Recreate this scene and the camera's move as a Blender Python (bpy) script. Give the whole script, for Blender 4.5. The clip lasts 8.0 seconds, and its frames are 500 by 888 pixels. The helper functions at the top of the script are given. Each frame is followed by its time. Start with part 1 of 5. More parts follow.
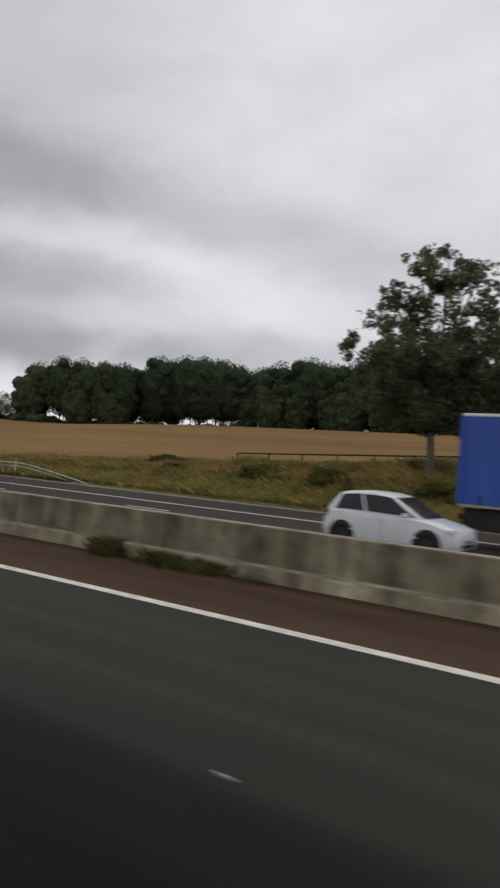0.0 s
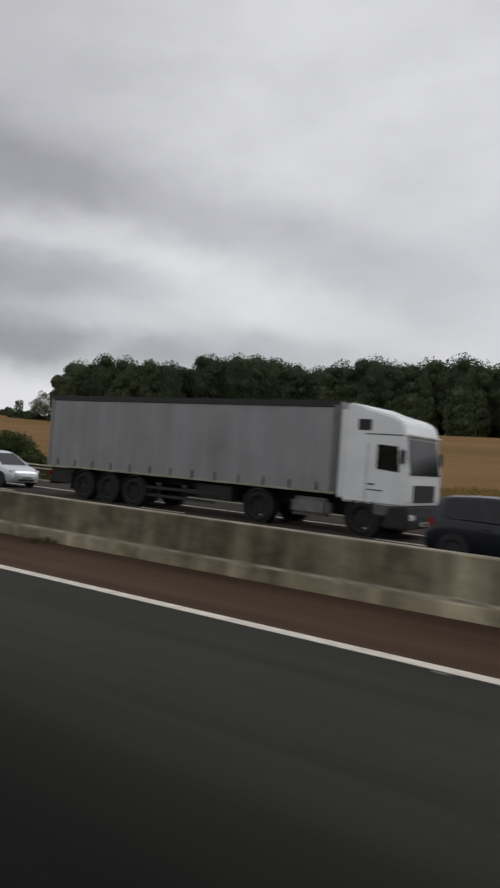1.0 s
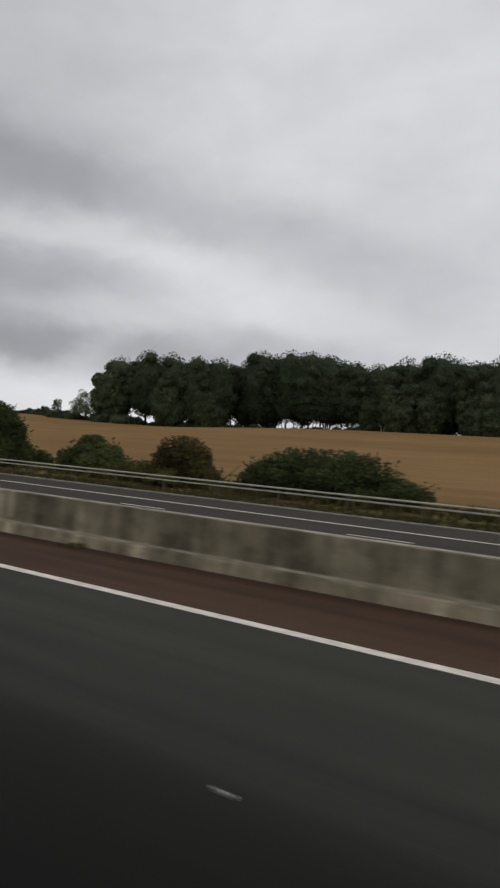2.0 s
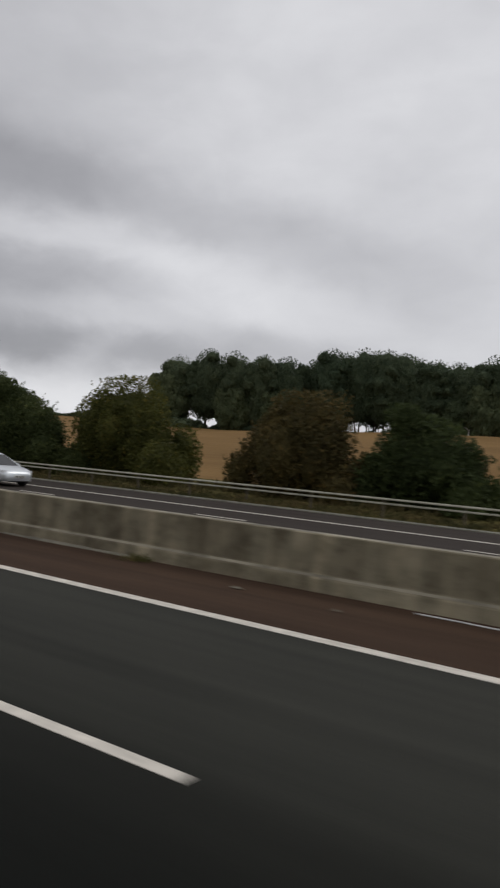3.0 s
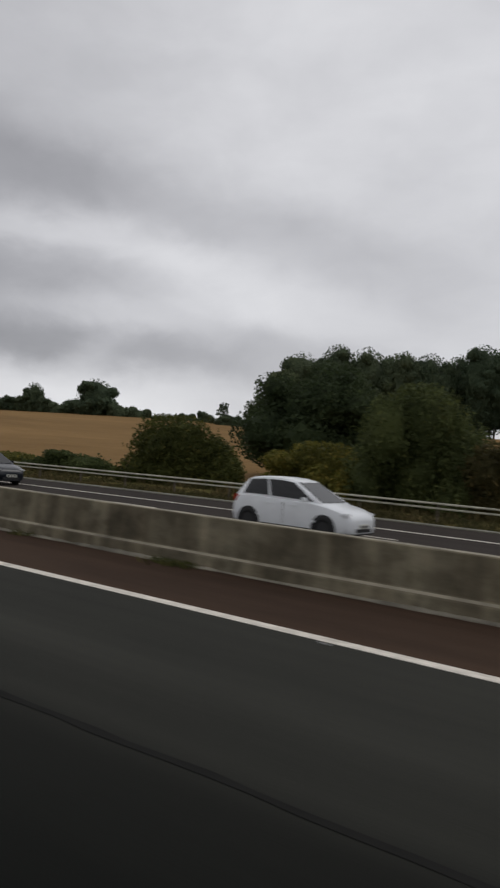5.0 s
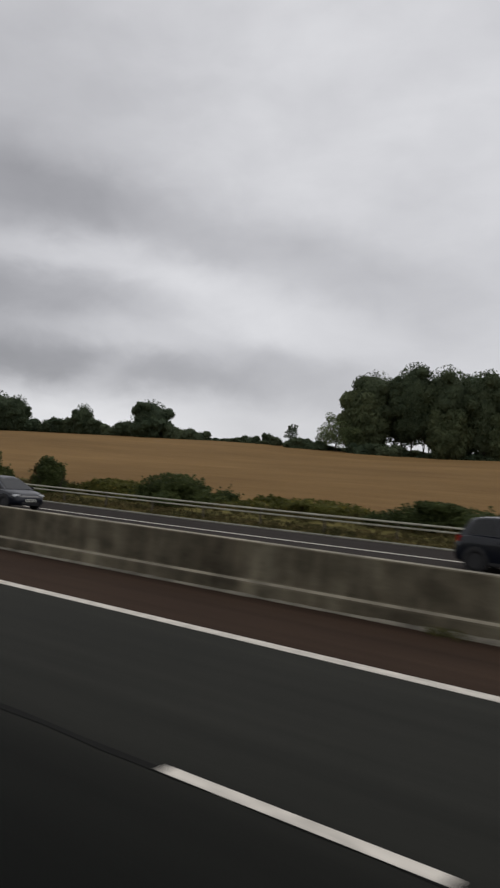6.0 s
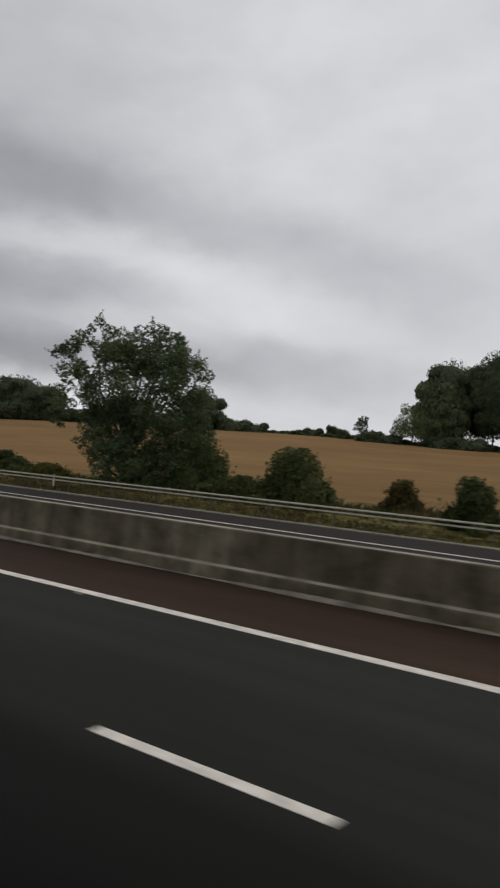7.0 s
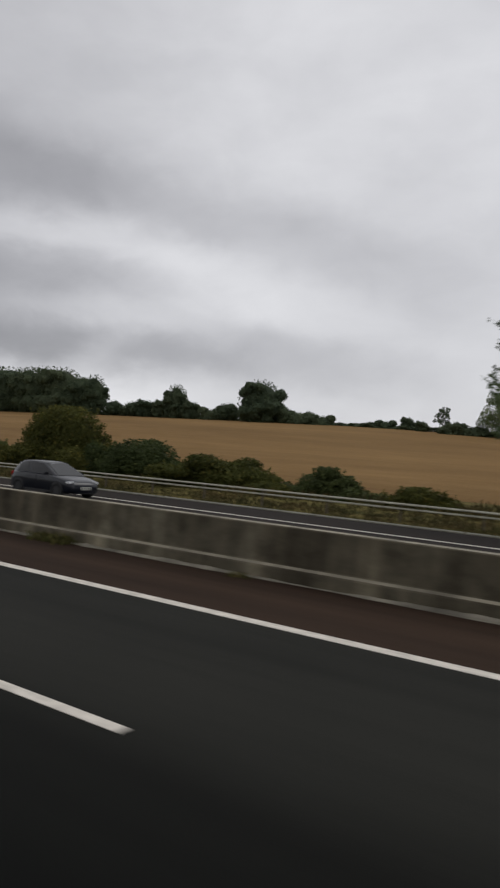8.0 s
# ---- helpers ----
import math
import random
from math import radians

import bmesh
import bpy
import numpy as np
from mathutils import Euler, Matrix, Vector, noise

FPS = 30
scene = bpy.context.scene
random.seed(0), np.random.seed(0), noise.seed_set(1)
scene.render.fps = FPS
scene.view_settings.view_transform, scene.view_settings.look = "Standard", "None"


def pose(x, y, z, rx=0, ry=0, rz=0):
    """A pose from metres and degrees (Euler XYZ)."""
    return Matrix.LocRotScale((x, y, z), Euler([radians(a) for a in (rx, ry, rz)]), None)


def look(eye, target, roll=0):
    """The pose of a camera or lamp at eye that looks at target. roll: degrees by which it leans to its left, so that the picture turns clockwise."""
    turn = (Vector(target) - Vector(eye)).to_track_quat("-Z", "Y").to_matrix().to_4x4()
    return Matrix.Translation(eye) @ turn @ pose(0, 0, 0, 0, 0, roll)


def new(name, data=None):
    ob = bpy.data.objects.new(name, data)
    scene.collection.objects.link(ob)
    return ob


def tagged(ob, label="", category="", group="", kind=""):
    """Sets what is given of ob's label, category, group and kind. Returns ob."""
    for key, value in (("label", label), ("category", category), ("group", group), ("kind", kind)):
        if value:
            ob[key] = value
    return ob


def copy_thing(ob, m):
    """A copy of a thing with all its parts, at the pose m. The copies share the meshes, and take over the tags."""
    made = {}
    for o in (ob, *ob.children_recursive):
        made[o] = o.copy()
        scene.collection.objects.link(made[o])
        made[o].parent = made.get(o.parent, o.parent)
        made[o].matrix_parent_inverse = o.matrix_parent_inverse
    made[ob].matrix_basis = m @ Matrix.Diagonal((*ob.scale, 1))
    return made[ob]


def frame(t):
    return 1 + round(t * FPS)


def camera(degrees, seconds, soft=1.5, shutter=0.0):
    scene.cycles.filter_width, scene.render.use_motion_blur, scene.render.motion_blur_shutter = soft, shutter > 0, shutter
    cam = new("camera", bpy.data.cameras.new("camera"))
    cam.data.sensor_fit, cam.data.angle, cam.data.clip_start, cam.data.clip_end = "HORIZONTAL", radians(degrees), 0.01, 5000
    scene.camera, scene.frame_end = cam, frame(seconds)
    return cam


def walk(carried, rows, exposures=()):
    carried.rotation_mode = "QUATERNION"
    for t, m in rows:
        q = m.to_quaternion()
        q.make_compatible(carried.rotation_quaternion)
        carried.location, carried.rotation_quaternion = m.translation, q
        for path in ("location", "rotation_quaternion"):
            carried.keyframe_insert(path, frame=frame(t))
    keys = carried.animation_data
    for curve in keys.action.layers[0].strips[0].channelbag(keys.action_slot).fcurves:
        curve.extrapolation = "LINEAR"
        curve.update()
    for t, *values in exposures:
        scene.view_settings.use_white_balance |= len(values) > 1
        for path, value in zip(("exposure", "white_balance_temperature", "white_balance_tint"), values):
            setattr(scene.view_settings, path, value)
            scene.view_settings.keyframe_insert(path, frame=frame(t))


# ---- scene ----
cam = camera(36.9, 8.0, soft=2.3, shutter=0.18)
EYE = 2.03
# seconds, place along the road, pitch, lean, heading
ROWS = [
    (0, 0.19, 1.02, -4.11, 35.53),
    (0.5, -13.82, 1.46, -4.16, 35.47),
    (1, -27.73, 1.02, -4.24, 35.21),
    (1.2, -32.7, 1.0, -4.26, 35.12),
    (2.5, -68.98, 0.89, -4.39, 34.81),
    (3, -84.46, 0.94, -4.24, 34.79),
    (3.5, -97.99, 1.01, -4.33, 34.95),
    (4, -111.41, 1.24, -4.31, 35.03),
    (4.5, -123.26, 1.25, -4.41, 35.28),
    (5, -134.4, 0.84, -4.43, 35.24),
    (5.2, -138.85, 1.15, -4.43, 35.3),
    (6.3, -166.5, 2.4, -4.25, 36.1),
    (6.5, -172.5, 2.16, -4.22, 36.1),
    (7, -184.32, 1.54, -4.53, 35.58),
    (7.5, -196.97, 1.58, -4.08, 35.52),
    (8, -209.59, 0.8, -4.0, 35.5),
]
walk(cam, [(t, pose(x, 0, EYE, 90 + pitch, lean, turn)) for t, x, pitch, lean, turn in ROWS],
     exposures=[(0, 0.14), (0.5, 0.0), (1, 0.03), (2.5, 0.0), (7.5, 0.0), (8, 0.04)])

# ---- light ----
world = bpy.data.worlds.new("overcast")
scene.world = world
world.use_nodes = True


# clouds of the sky before the camera, and a vignette: across, up, half length, half height, tilt, how much lighter or
# darker
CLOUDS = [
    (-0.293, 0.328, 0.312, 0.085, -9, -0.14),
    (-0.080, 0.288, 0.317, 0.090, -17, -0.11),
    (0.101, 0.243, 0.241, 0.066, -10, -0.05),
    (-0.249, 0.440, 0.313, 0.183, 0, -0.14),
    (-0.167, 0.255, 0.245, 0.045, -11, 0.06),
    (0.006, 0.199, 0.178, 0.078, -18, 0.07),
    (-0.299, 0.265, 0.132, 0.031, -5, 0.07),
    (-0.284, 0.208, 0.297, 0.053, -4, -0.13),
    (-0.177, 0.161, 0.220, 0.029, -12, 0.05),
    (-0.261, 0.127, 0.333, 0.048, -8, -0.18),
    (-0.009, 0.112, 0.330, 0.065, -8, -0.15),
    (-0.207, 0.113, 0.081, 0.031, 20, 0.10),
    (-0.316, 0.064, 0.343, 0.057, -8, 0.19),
    # no cloud: the view's left-hand vignette put into the sky's colour
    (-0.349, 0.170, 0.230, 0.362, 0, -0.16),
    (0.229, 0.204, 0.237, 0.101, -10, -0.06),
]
VEIL = [(0.0, 0.66), (0.1, 0.65), (0.25, 0.66), (0.42, 0.68), (0.56, 0.68), (1.0, 0.66)]


def sky_nodes():
    """An overcast sky: an even veil, on which drawn-out clouds with noisy edges lie."""
    nt = world.node_tree
    N, K = nt.nodes, nt.links
    N.clear()

    def op(kind, a, b=None):
        n = N.new("ShaderNodeMath")
        n.operation = kind
        for i, v in enumerate((a, b)):
            if isinstance(v, (int, float)):
                n.inputs[i].default_value = v
            elif v is not None:
                K.new(v, n.inputs[i])
        return n.outputs[0]

    def vec(kind, a, b, c=None):
        n = N.new("ShaderNodeVectorMath")
        n.operation = kind
        for i, v in enumerate((a, b, c)):
            if isinstance(v, tuple):
                n.inputs[i].default_value = v
            elif v is not None:
                K.new(v, n.inputs[i])
        return n.outputs

    def noise_of(at, scale, detail, rough, squash, turn):
        mp = N.new("ShaderNodeMapping")
        mp.inputs["Scale"].default_value, mp.inputs["Rotation"].default_value = (1.0, squash, 1.0), (0, 0, radians(turn))
        K.new(at, mp.inputs[0])
        n = N.new("ShaderNodeTexNoise")
        for k, v in (("Scale", scale), ("Detail", detail), ("Roughness", rough), ("Distortion", 0.3)):
            n.inputs[k].default_value = v
        K.new(mp.outputs[0], n.inputs["Vector"])
        return n.outputs

    way = N.new("ShaderNodeTexCoord").outputs["Generated"]
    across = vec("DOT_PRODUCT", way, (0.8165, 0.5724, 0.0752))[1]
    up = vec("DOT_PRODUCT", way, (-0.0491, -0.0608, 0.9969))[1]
    flat = N.new("ShaderNodeCombineXYZ")
    K.new(across, flat.inputs[0])
    K.new(up, flat.inputs[1])
    at = flat.outputs[0]
    big, fine, wisp = noise_of(at, 5.0, 5.0, 0.5, 1.7, 14), noise_of(at, 13.0, 6.0, 0.55, 1.5, 10), noise_of(at, 7.0, 5.0, 0.48, 2.4, 15)
    bent = vec("MULTIPLY_ADD", vec("SUBTRACT", big[1], (0.5, 0.5, 0.5))[0], (0.08, 0.05, 0.0), at)[0]
    bent = vec("MULTIPLY_ADD", vec("SUBTRACT", fine[1], (0.5, 0.5, 0.5))[0], (0.055, 0.04, 0.0), bent)[0]
    veil = N.new("ShaderNodeValToRGB")
    el = veil.color_ramp.elements
    while len(el) < len(VEIL):
        el.new(0.5)
    for e, (p, v) in zip(el, VEIL):
        e.position, e.color = p, (v, v, v, 1)
    K.new(up, veil.inputs[0])
    total = veil.outputs[0]
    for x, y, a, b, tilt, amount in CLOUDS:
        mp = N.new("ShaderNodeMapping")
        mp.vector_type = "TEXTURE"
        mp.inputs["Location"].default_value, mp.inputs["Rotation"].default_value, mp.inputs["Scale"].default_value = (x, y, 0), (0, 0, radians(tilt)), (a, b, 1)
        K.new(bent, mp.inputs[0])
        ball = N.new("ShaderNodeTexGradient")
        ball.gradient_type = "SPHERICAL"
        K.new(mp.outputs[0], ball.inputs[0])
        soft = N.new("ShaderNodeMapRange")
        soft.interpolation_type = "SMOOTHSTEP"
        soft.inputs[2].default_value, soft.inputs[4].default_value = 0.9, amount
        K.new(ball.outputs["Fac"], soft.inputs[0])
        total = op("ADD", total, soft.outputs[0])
    mott = op("ADD", op("MULTIPLY", op("SUBTRACT", fine[0], 0.5), 0.12), op("MULTIPLY", op("SUBTRACT", wisp[0], 0.5), 0.22))
    total = op("MULTIPLY", total, op("ADD", mott, 1.0))
    # thick cloud is bluer than thin
    tint = N.new("ShaderNodeMix")
    tint.data_type = "RGBA"
    tint.inputs[6].default_value, tint.inputs[7].default_value = (0.955, 0.952, 1.035, 1), (1.0, 1.003, 1.02, 1)
    K.new(total, tint.inputs[0])
    deck = vec("SCALE", tint.outputs[2], None)
    K.new(total, deck[0].node.inputs["Scale"])
    sky = N.new("ShaderNodeTexSky")
    sky.sky_type, sky.sun_disc = "NISHITA", False
    sky.sun_elevation, sky.sun_rotation = radians(48), radians(60)
    dim = vec("SCALE", sky.outputs[0], None)
    dim[0].node.inputs["Scale"].default_value = 0.1
    mix = N.new("ShaderNodeMix")
    mix.data_type = "RGBA"
    mix.inputs[0].default_value = 0.96
    K.new(dim[0], mix.inputs[6])
    K.new(deck[0], mix.inputs[7])
    bg, out = N.new("ShaderNodeBackground"), N.new("ShaderNodeOutputWorld")
    K.new(mix.outputs[2], bg.inputs[0])
    K.new(bg.outputs[0], out.inputs[0])


sky_nodes()
sun = new("sun", bpy.data.lights.new("sun", "SUN"))
sun.data.energy, sun.data.angle, sun.data.color = 0.5, radians(30), (1.0, 0.97, 0.93)
sun.matrix_world = look((0, 0, 60), (-26, -45, 0))

# ---- materials ----


def mat(name):
    m = bpy.data.materials.new(name)
    m.use_nodes = True
    nt = m.node_tree
    return m, nt, nt.nodes["Principled BSDF"]


def link(nt, a, b):
    nt.links.new(a, b)


def noise_tex(nt, scale, detail=4.0, rough=0.55, stretch=None, where="Object"):
    """Noise at real-world size; stretch divides its frequency along x, y, z."""
    c = nt.nodes.new("ShaderNodeTexCoord")
    n = nt.nodes.new("ShaderNodeTexNoise")
    n.inputs["Scale"].default_value, n.inputs["Detail"].default_value, n.inputs["Roughness"].default_value = scale, detail, rough
    if stretch:
        mp = nt.nodes.new("ShaderNodeMapping")
        mp.inputs["Scale"].default_value = stretch
        link(nt, c.outputs[where], mp.inputs[0])
        link(nt, mp.outputs[0], n.inputs["Vector"])
    else:
        link(nt, c.outputs[where], n.inputs["Vector"])
    return n.outputs[0]


def ramp_of(nt, fac, stops):
    r = nt.nodes.new("ShaderNodeValToRGB")
    el = r.color_ramp.elements
    while len(el) < len(stops):
        el.new(0.5)
    for e, (p, c) in zip(el, stops):
        e.position, e.color = p, (*c, 1)
    link(nt, fac, r.inputs[0])
    return r.outputs[0]


def mixed(nt, fac, a, b, kind="MIX"):
    m = nt.nodes.new("ShaderNodeMix")
    m.data_type, m.blend_type = "RGBA", kind
    for i, v in ((0, fac), (6, a), (7, b)):
        if isinstance(v, (int, float)):
            m.inputs[i].default_value = v
        elif isinstance(v, tuple):
            m.inputs[i].default_value = (*v, 1)
        else:
            link(nt, v, m.inputs[i])
    return m.outputs[2]


def bump(nt, bsdf, height, strength, dist=0.01):
    b = nt.nodes.new("ShaderNodeBump")
    b.inputs["Strength"].default_value, b.inputs["Distance"].default_value = strength, dist
    link(nt, height, b.inputs["Height"])
    link(nt, b.outputs[0], bsdf.inputs["Normal"])


def grade(nt, axis, a0, a1):
    """0 to 1 from a0 to a1 along an axis."""
    c = nt.nodes.new("ShaderNodeTexCoord")
    sp = nt.nodes.new("ShaderNodeSeparateXYZ")
    link(nt, c.outputs["Object"], sp.inputs[0])
    r = nt.nodes.new("ShaderNodeMapRange")
    r.interpolation_type = "SMOOTHSTEP"
    for k, v in zip((1, 2, 3, 4), (a0, a1, 0.0, 1.0)):
        r.inputs[k].default_value = v
    link(nt, sp.outputs[axis], r.inputs[0])
    return r.outputs[0]


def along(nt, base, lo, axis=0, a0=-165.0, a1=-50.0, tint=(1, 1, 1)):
    """The base colour times a tone that changes slowly along an axis."""
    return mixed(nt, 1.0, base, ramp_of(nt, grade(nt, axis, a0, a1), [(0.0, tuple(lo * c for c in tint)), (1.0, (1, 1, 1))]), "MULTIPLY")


def asphalt(name, dark, light, tint, lanes=False):
    m, nt, b = mat(name)
    grain = noise_tex(nt, 60, 3)
    tracks = noise_tex(nt, 1.0, 5, 0.6, (0.03, 1.6, 1))
    blotch = noise_tex(nt, 0.5, 4, 0.6, (0.35, 1, 1))
    base = ramp_of(nt, tracks, [(0.3, dark), (0.72, light)])
    base = mixed(nt, 0.55, base, ramp_of(nt, blotch, [(0.3, dark), (0.75, tint)]))
    base = mixed(nt, 0.5, base, ramp_of(nt, grain, [(0.3, (0.35, 0.35, 0.35)), (0.7, (1.6, 1.6, 1.6))]), "MULTIPLY")
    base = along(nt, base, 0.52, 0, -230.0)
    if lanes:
        # shade beside the camera's vehicle put into the colour; the near lane darker too
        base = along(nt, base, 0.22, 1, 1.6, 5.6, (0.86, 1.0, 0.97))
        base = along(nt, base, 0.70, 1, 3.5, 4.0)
    link(nt, base, b.inputs["Base Color"])
    b.inputs["Roughness"].default_value = 0.95
    b.inputs["Specular IOR Level"].default_value = 0.1
    bump(nt, b, grain, 0.5, 0.004)
    return m


def plain(name, color, rough=0.5, metal=0.0, vary=0.12, scale=3.0, coat=0.0, spec=0.5):
    m, nt, b = mat(name)
    n = noise_tex(nt, scale, 5)
    lo, hi = tuple(c * (1 - vary) for c in color), tuple(min(1, c * (1 + vary)) for c in color)
    link(nt, ramp_of(nt, n, [(0.3, lo), (0.7, hi)]), b.inputs["Base Color"])
    b.inputs["Roughness"].default_value, b.inputs["Metallic"].default_value = rough, metal
    b.inputs["Coat Weight"].default_value = coat
    b.inputs["Specular IOR Level"].default_value = spec
    b.inputs["Coat Roughness"].default_value = 0.08
    return m


def leaves(name, dark, light, old, amount=0.12):
    """Leaf clumps: each island has its own green, a few have turned."""
    m, nt, b = mat(name)
    g = nt.nodes.new("ShaderNodeNewGeometry")
    rnd = g.outputs["Random Per Island"]
    base = ramp_of(nt, rnd, [(0.0, dark), (0.75, light), (1.0 - amount, light), (1.0, old)])
    patch = noise_tex(nt, 0.55, 3)
    base = mixed(nt, 0.7, base, ramp_of(nt, patch, [(0.32, (0.5, 0.55, 0.5)), (0.7, (1.35, 1.3, 1.2))]), "MULTIPLY")
    info = nt.nodes.new("ShaderNodeObjectInfo")
    base = mixed(nt, 1.0, base, ramp_of(nt, info.outputs["Random"], [(0.0, (0.8, 0.84, 0.82)), (1.0, (1.2, 1.12, 1.05))]), "MULTIPLY")
    link(nt, base, b.inputs["Base Color"])
    b.inputs["Roughness"].default_value = 0.75
    b.inputs["Specular IOR Level"].default_value = 0.15
    # thin leaves let part of the light through
    tr = nt.nodes.new("ShaderNodeBsdfTranslucent")
    link(nt, base, tr.inputs[0])
    mx = nt.nodes.new("ShaderNodeMixShader")
    mx.inputs[0].default_value = 0.38
    link(nt, b.outputs[0], mx.inputs[1])
    link(nt, tr.outputs[0], mx.inputs[2])
    link(nt, mx.outputs[0], nt.nodes["Material Output"].inputs[0])
    return m


def concrete_mat():
    m, nt, b = mat("weathered concrete")
    big = noise_tex(nt, 0.8, 5, 0.6, (1, 1, 0.5))
    blot = noise_tex(nt, 1.9, 6, 0.6, (1, 1, 1.3))
    streak = noise_tex(nt, 2.6, 5, 0.6, (1, 1, 0.08))
    fine = noise_tex(nt, 35, 4)
    base = ramp_of(nt, big, [(0.3, (0.150, 0.130, 0.093)), (0.5, (0.232, 0.203, 0.147)), (0.72, (0.335, 0.302, 0.224))])
    # algae and tyre grime in dark blotches, pale washed runs between
    base = mixed(nt, 0.85, base, ramp_of(nt, blot, [(0.36, (0.56, 0.55, 0.52)), (0.5, (0.92, 0.92, 0.90)), (0.68, (1.22, 1.21, 1.18))]), "MULTIPLY")
    base = mixed(nt, 0.8, base, ramp_of(nt, streak, [(0.36, (0.64, 0.63, 0.60)), (0.52, (0.94, 0.94, 0.93)), (0.66, (1.32, 1.3, 1.25))]), "MULTIPLY")
    run = noise_tex(nt, 0.85, 3, 0.5, (1, 1, 0.06))
    base = mixed(nt, 1.0, base, ramp_of(nt, run, [(0.42, (0.86, 0.85, 0.83)), (0.56, (0.98, 0.98, 0.97)), (0.64, (1.42, 1.42, 1.40)), (0.75, (1.6, 1.6, 1.58))]), "MULTIPLY")
    base = along(nt, base, 0.44, 0, -230.0)
    # spray keeps the low step cleaner than the wall above it
    base = mixed(nt, grade(nt, 0, -105.0, -70.0), base, along(nt, base, 1.42, 2, 0.20, 0.26))
    base = mixed(nt, 0.35, base, ramp_of(nt, fine, [(0.3, (0.65, 0.65, 0.65)), (0.7, (1.3, 1.3, 1.3))]), "MULTIPLY")
    link(nt, base, b.inputs["Base Color"])
    b.inputs["Roughness"].default_value = 0.95
    b.inputs["Specular IOR Level"].default_value = 0.2
    bump(nt, b, fine, 0.5, 0.006)
    return m


def ground_mat(name, stops, scale, stretch, extra):
    m, nt, b = mat(name)
    a = noise_tex(nt, scale, 6, 0.62, stretch)
    c = noise_tex(nt, 0.035, 4, 0.55, extra)
    d = noise_tex(nt, 5.0, 5, 0.7)
    base = ramp_of(nt, a, stops)
    base = mixed(nt, 0.7, base, ramp_of(nt, c, [(0.3, (0.72, 0.70, 0.66)), (0.7, (1.25, 1.24, 1.2))]), "MULTIPLY")
    base = mixed(nt, 0.6, base, ramp_of(nt, d, [(0.3, (0.65, 0.65, 0.65)), (0.7, (1.3, 1.3, 1.3))]), "MULTIPLY")
    link(nt, base, b.inputs["Base Color"])
    b.inputs["Roughness"].default_value = 1.0
    b.inputs["Specular IOR Level"].default_value = 0.05
    bump(nt, b, d, 0.8, 0.06)
    return m


def tufts_mat(name, stops):
    m, nt, b = mat(name)
    g = nt.nodes.new("ShaderNodeNewGeometry")
    base = ramp_of(nt, g.outputs["Random Per Island"], stops)
    patch = noise_tex(nt, 0.4, 4)
    base = mixed(nt, 0.8, base, ramp_of(nt, patch, [(0.35, (0.6, 0.72, 0.6)), (0.65, (1.25, 1.12, 1.0))]), "MULTIPLY")
    link(nt, base, b.inputs["Base Color"])
    b.inputs["Roughness"].default_value = 0.9
    b.inputs["Specular IOR Level"].default_value = 0.1
    return m


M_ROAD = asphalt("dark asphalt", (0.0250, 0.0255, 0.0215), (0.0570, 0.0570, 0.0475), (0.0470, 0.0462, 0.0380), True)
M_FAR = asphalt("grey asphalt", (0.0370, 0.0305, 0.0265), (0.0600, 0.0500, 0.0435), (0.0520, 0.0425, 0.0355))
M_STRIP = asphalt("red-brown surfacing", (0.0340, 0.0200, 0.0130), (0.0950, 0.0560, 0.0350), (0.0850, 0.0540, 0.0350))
M_SEAM = plain("bitumen", (0.0135, 0.0135, 0.0125), 0.95, spec=0.05)
M_PAINT = plain("road paint", (0.60, 0.56, 0.49), 0.8, 0, 0.25, 6, spec=0.2)
M_CONC = concrete_mat()
M_WORN = plain("rain-washed concrete", (0.17, 0.155, 0.12), 0.95, 0, 0.5, 1.8)
M_LEDGE = plain("rubbed and highlit concrete edge", (0.24, 0.215, 0.16), 0.95, 0, 0.5, 1.8)
M_KERB = plain("pale concrete", (0.17, 0.165, 0.13), 0.9, 0, 0.3, 1.2)
M_STEEL = plain("galvanised steel", (0.35, 0.34, 0.27), 0.7, 0.1, 0.25, 2, spec=0.3)
M_GRASS = ground_mat("verge grass", [(0.3, (0.0520, 0.0546, 0.0168)), (0.5, (0.1105, 0.0975, 0.0336)), (0.72, (0.2210, 0.1755, 0.0720))], 1.2, (0.5, 1, 1), (1, 1, 1))
M_STUB = ground_mat("stubble", [(0.3, (0.172, 0.104, 0.0440)), (0.5, (0.194, 0.1190, 0.0500)), (0.72, (0.222, 0.139, 0.0610))], 0.4, (0.3, 1.1, 1), (0.5, 1.2, 1))
M_DRY = tufts_mat("dry grass", [(0.0, (0.156, 0.131, 0.048)), (0.45, (0.256, 0.188, 0.070)), (0.8, (0.350, 0.244, 0.095)), (1.0, (0.425, 0.306, 0.138))])
M_OLIVE = tufts_mat("olive grass", [(0.0, (0.0480, 0.0450, 0.0210)), (0.45, (0.0800, 0.0700, 0.0330)), (0.8, (0.1150, 0.0950, 0.0450)), (1.0, (0.1550, 0.1240, 0.0620))])
M_VERGE = tufts_mat("mixed verge weeds", [(0.0, (0.137, 0.140, 0.044)), (0.35, (0.240, 0.218, 0.073)), (0.7, (0.312, 0.260, 0.096)), (0.88, (0.325, 0.221, 0.091)), (1.0, (0.403, 0.332, 0.143))])
M_WEED = tufts_mat("green weeds", [(0.0, (0.042, 0.048, 0.018)), (0.6, (0.075, 0.078, 0.028)), (1.0, (0.15, 0.13, 0.05))])
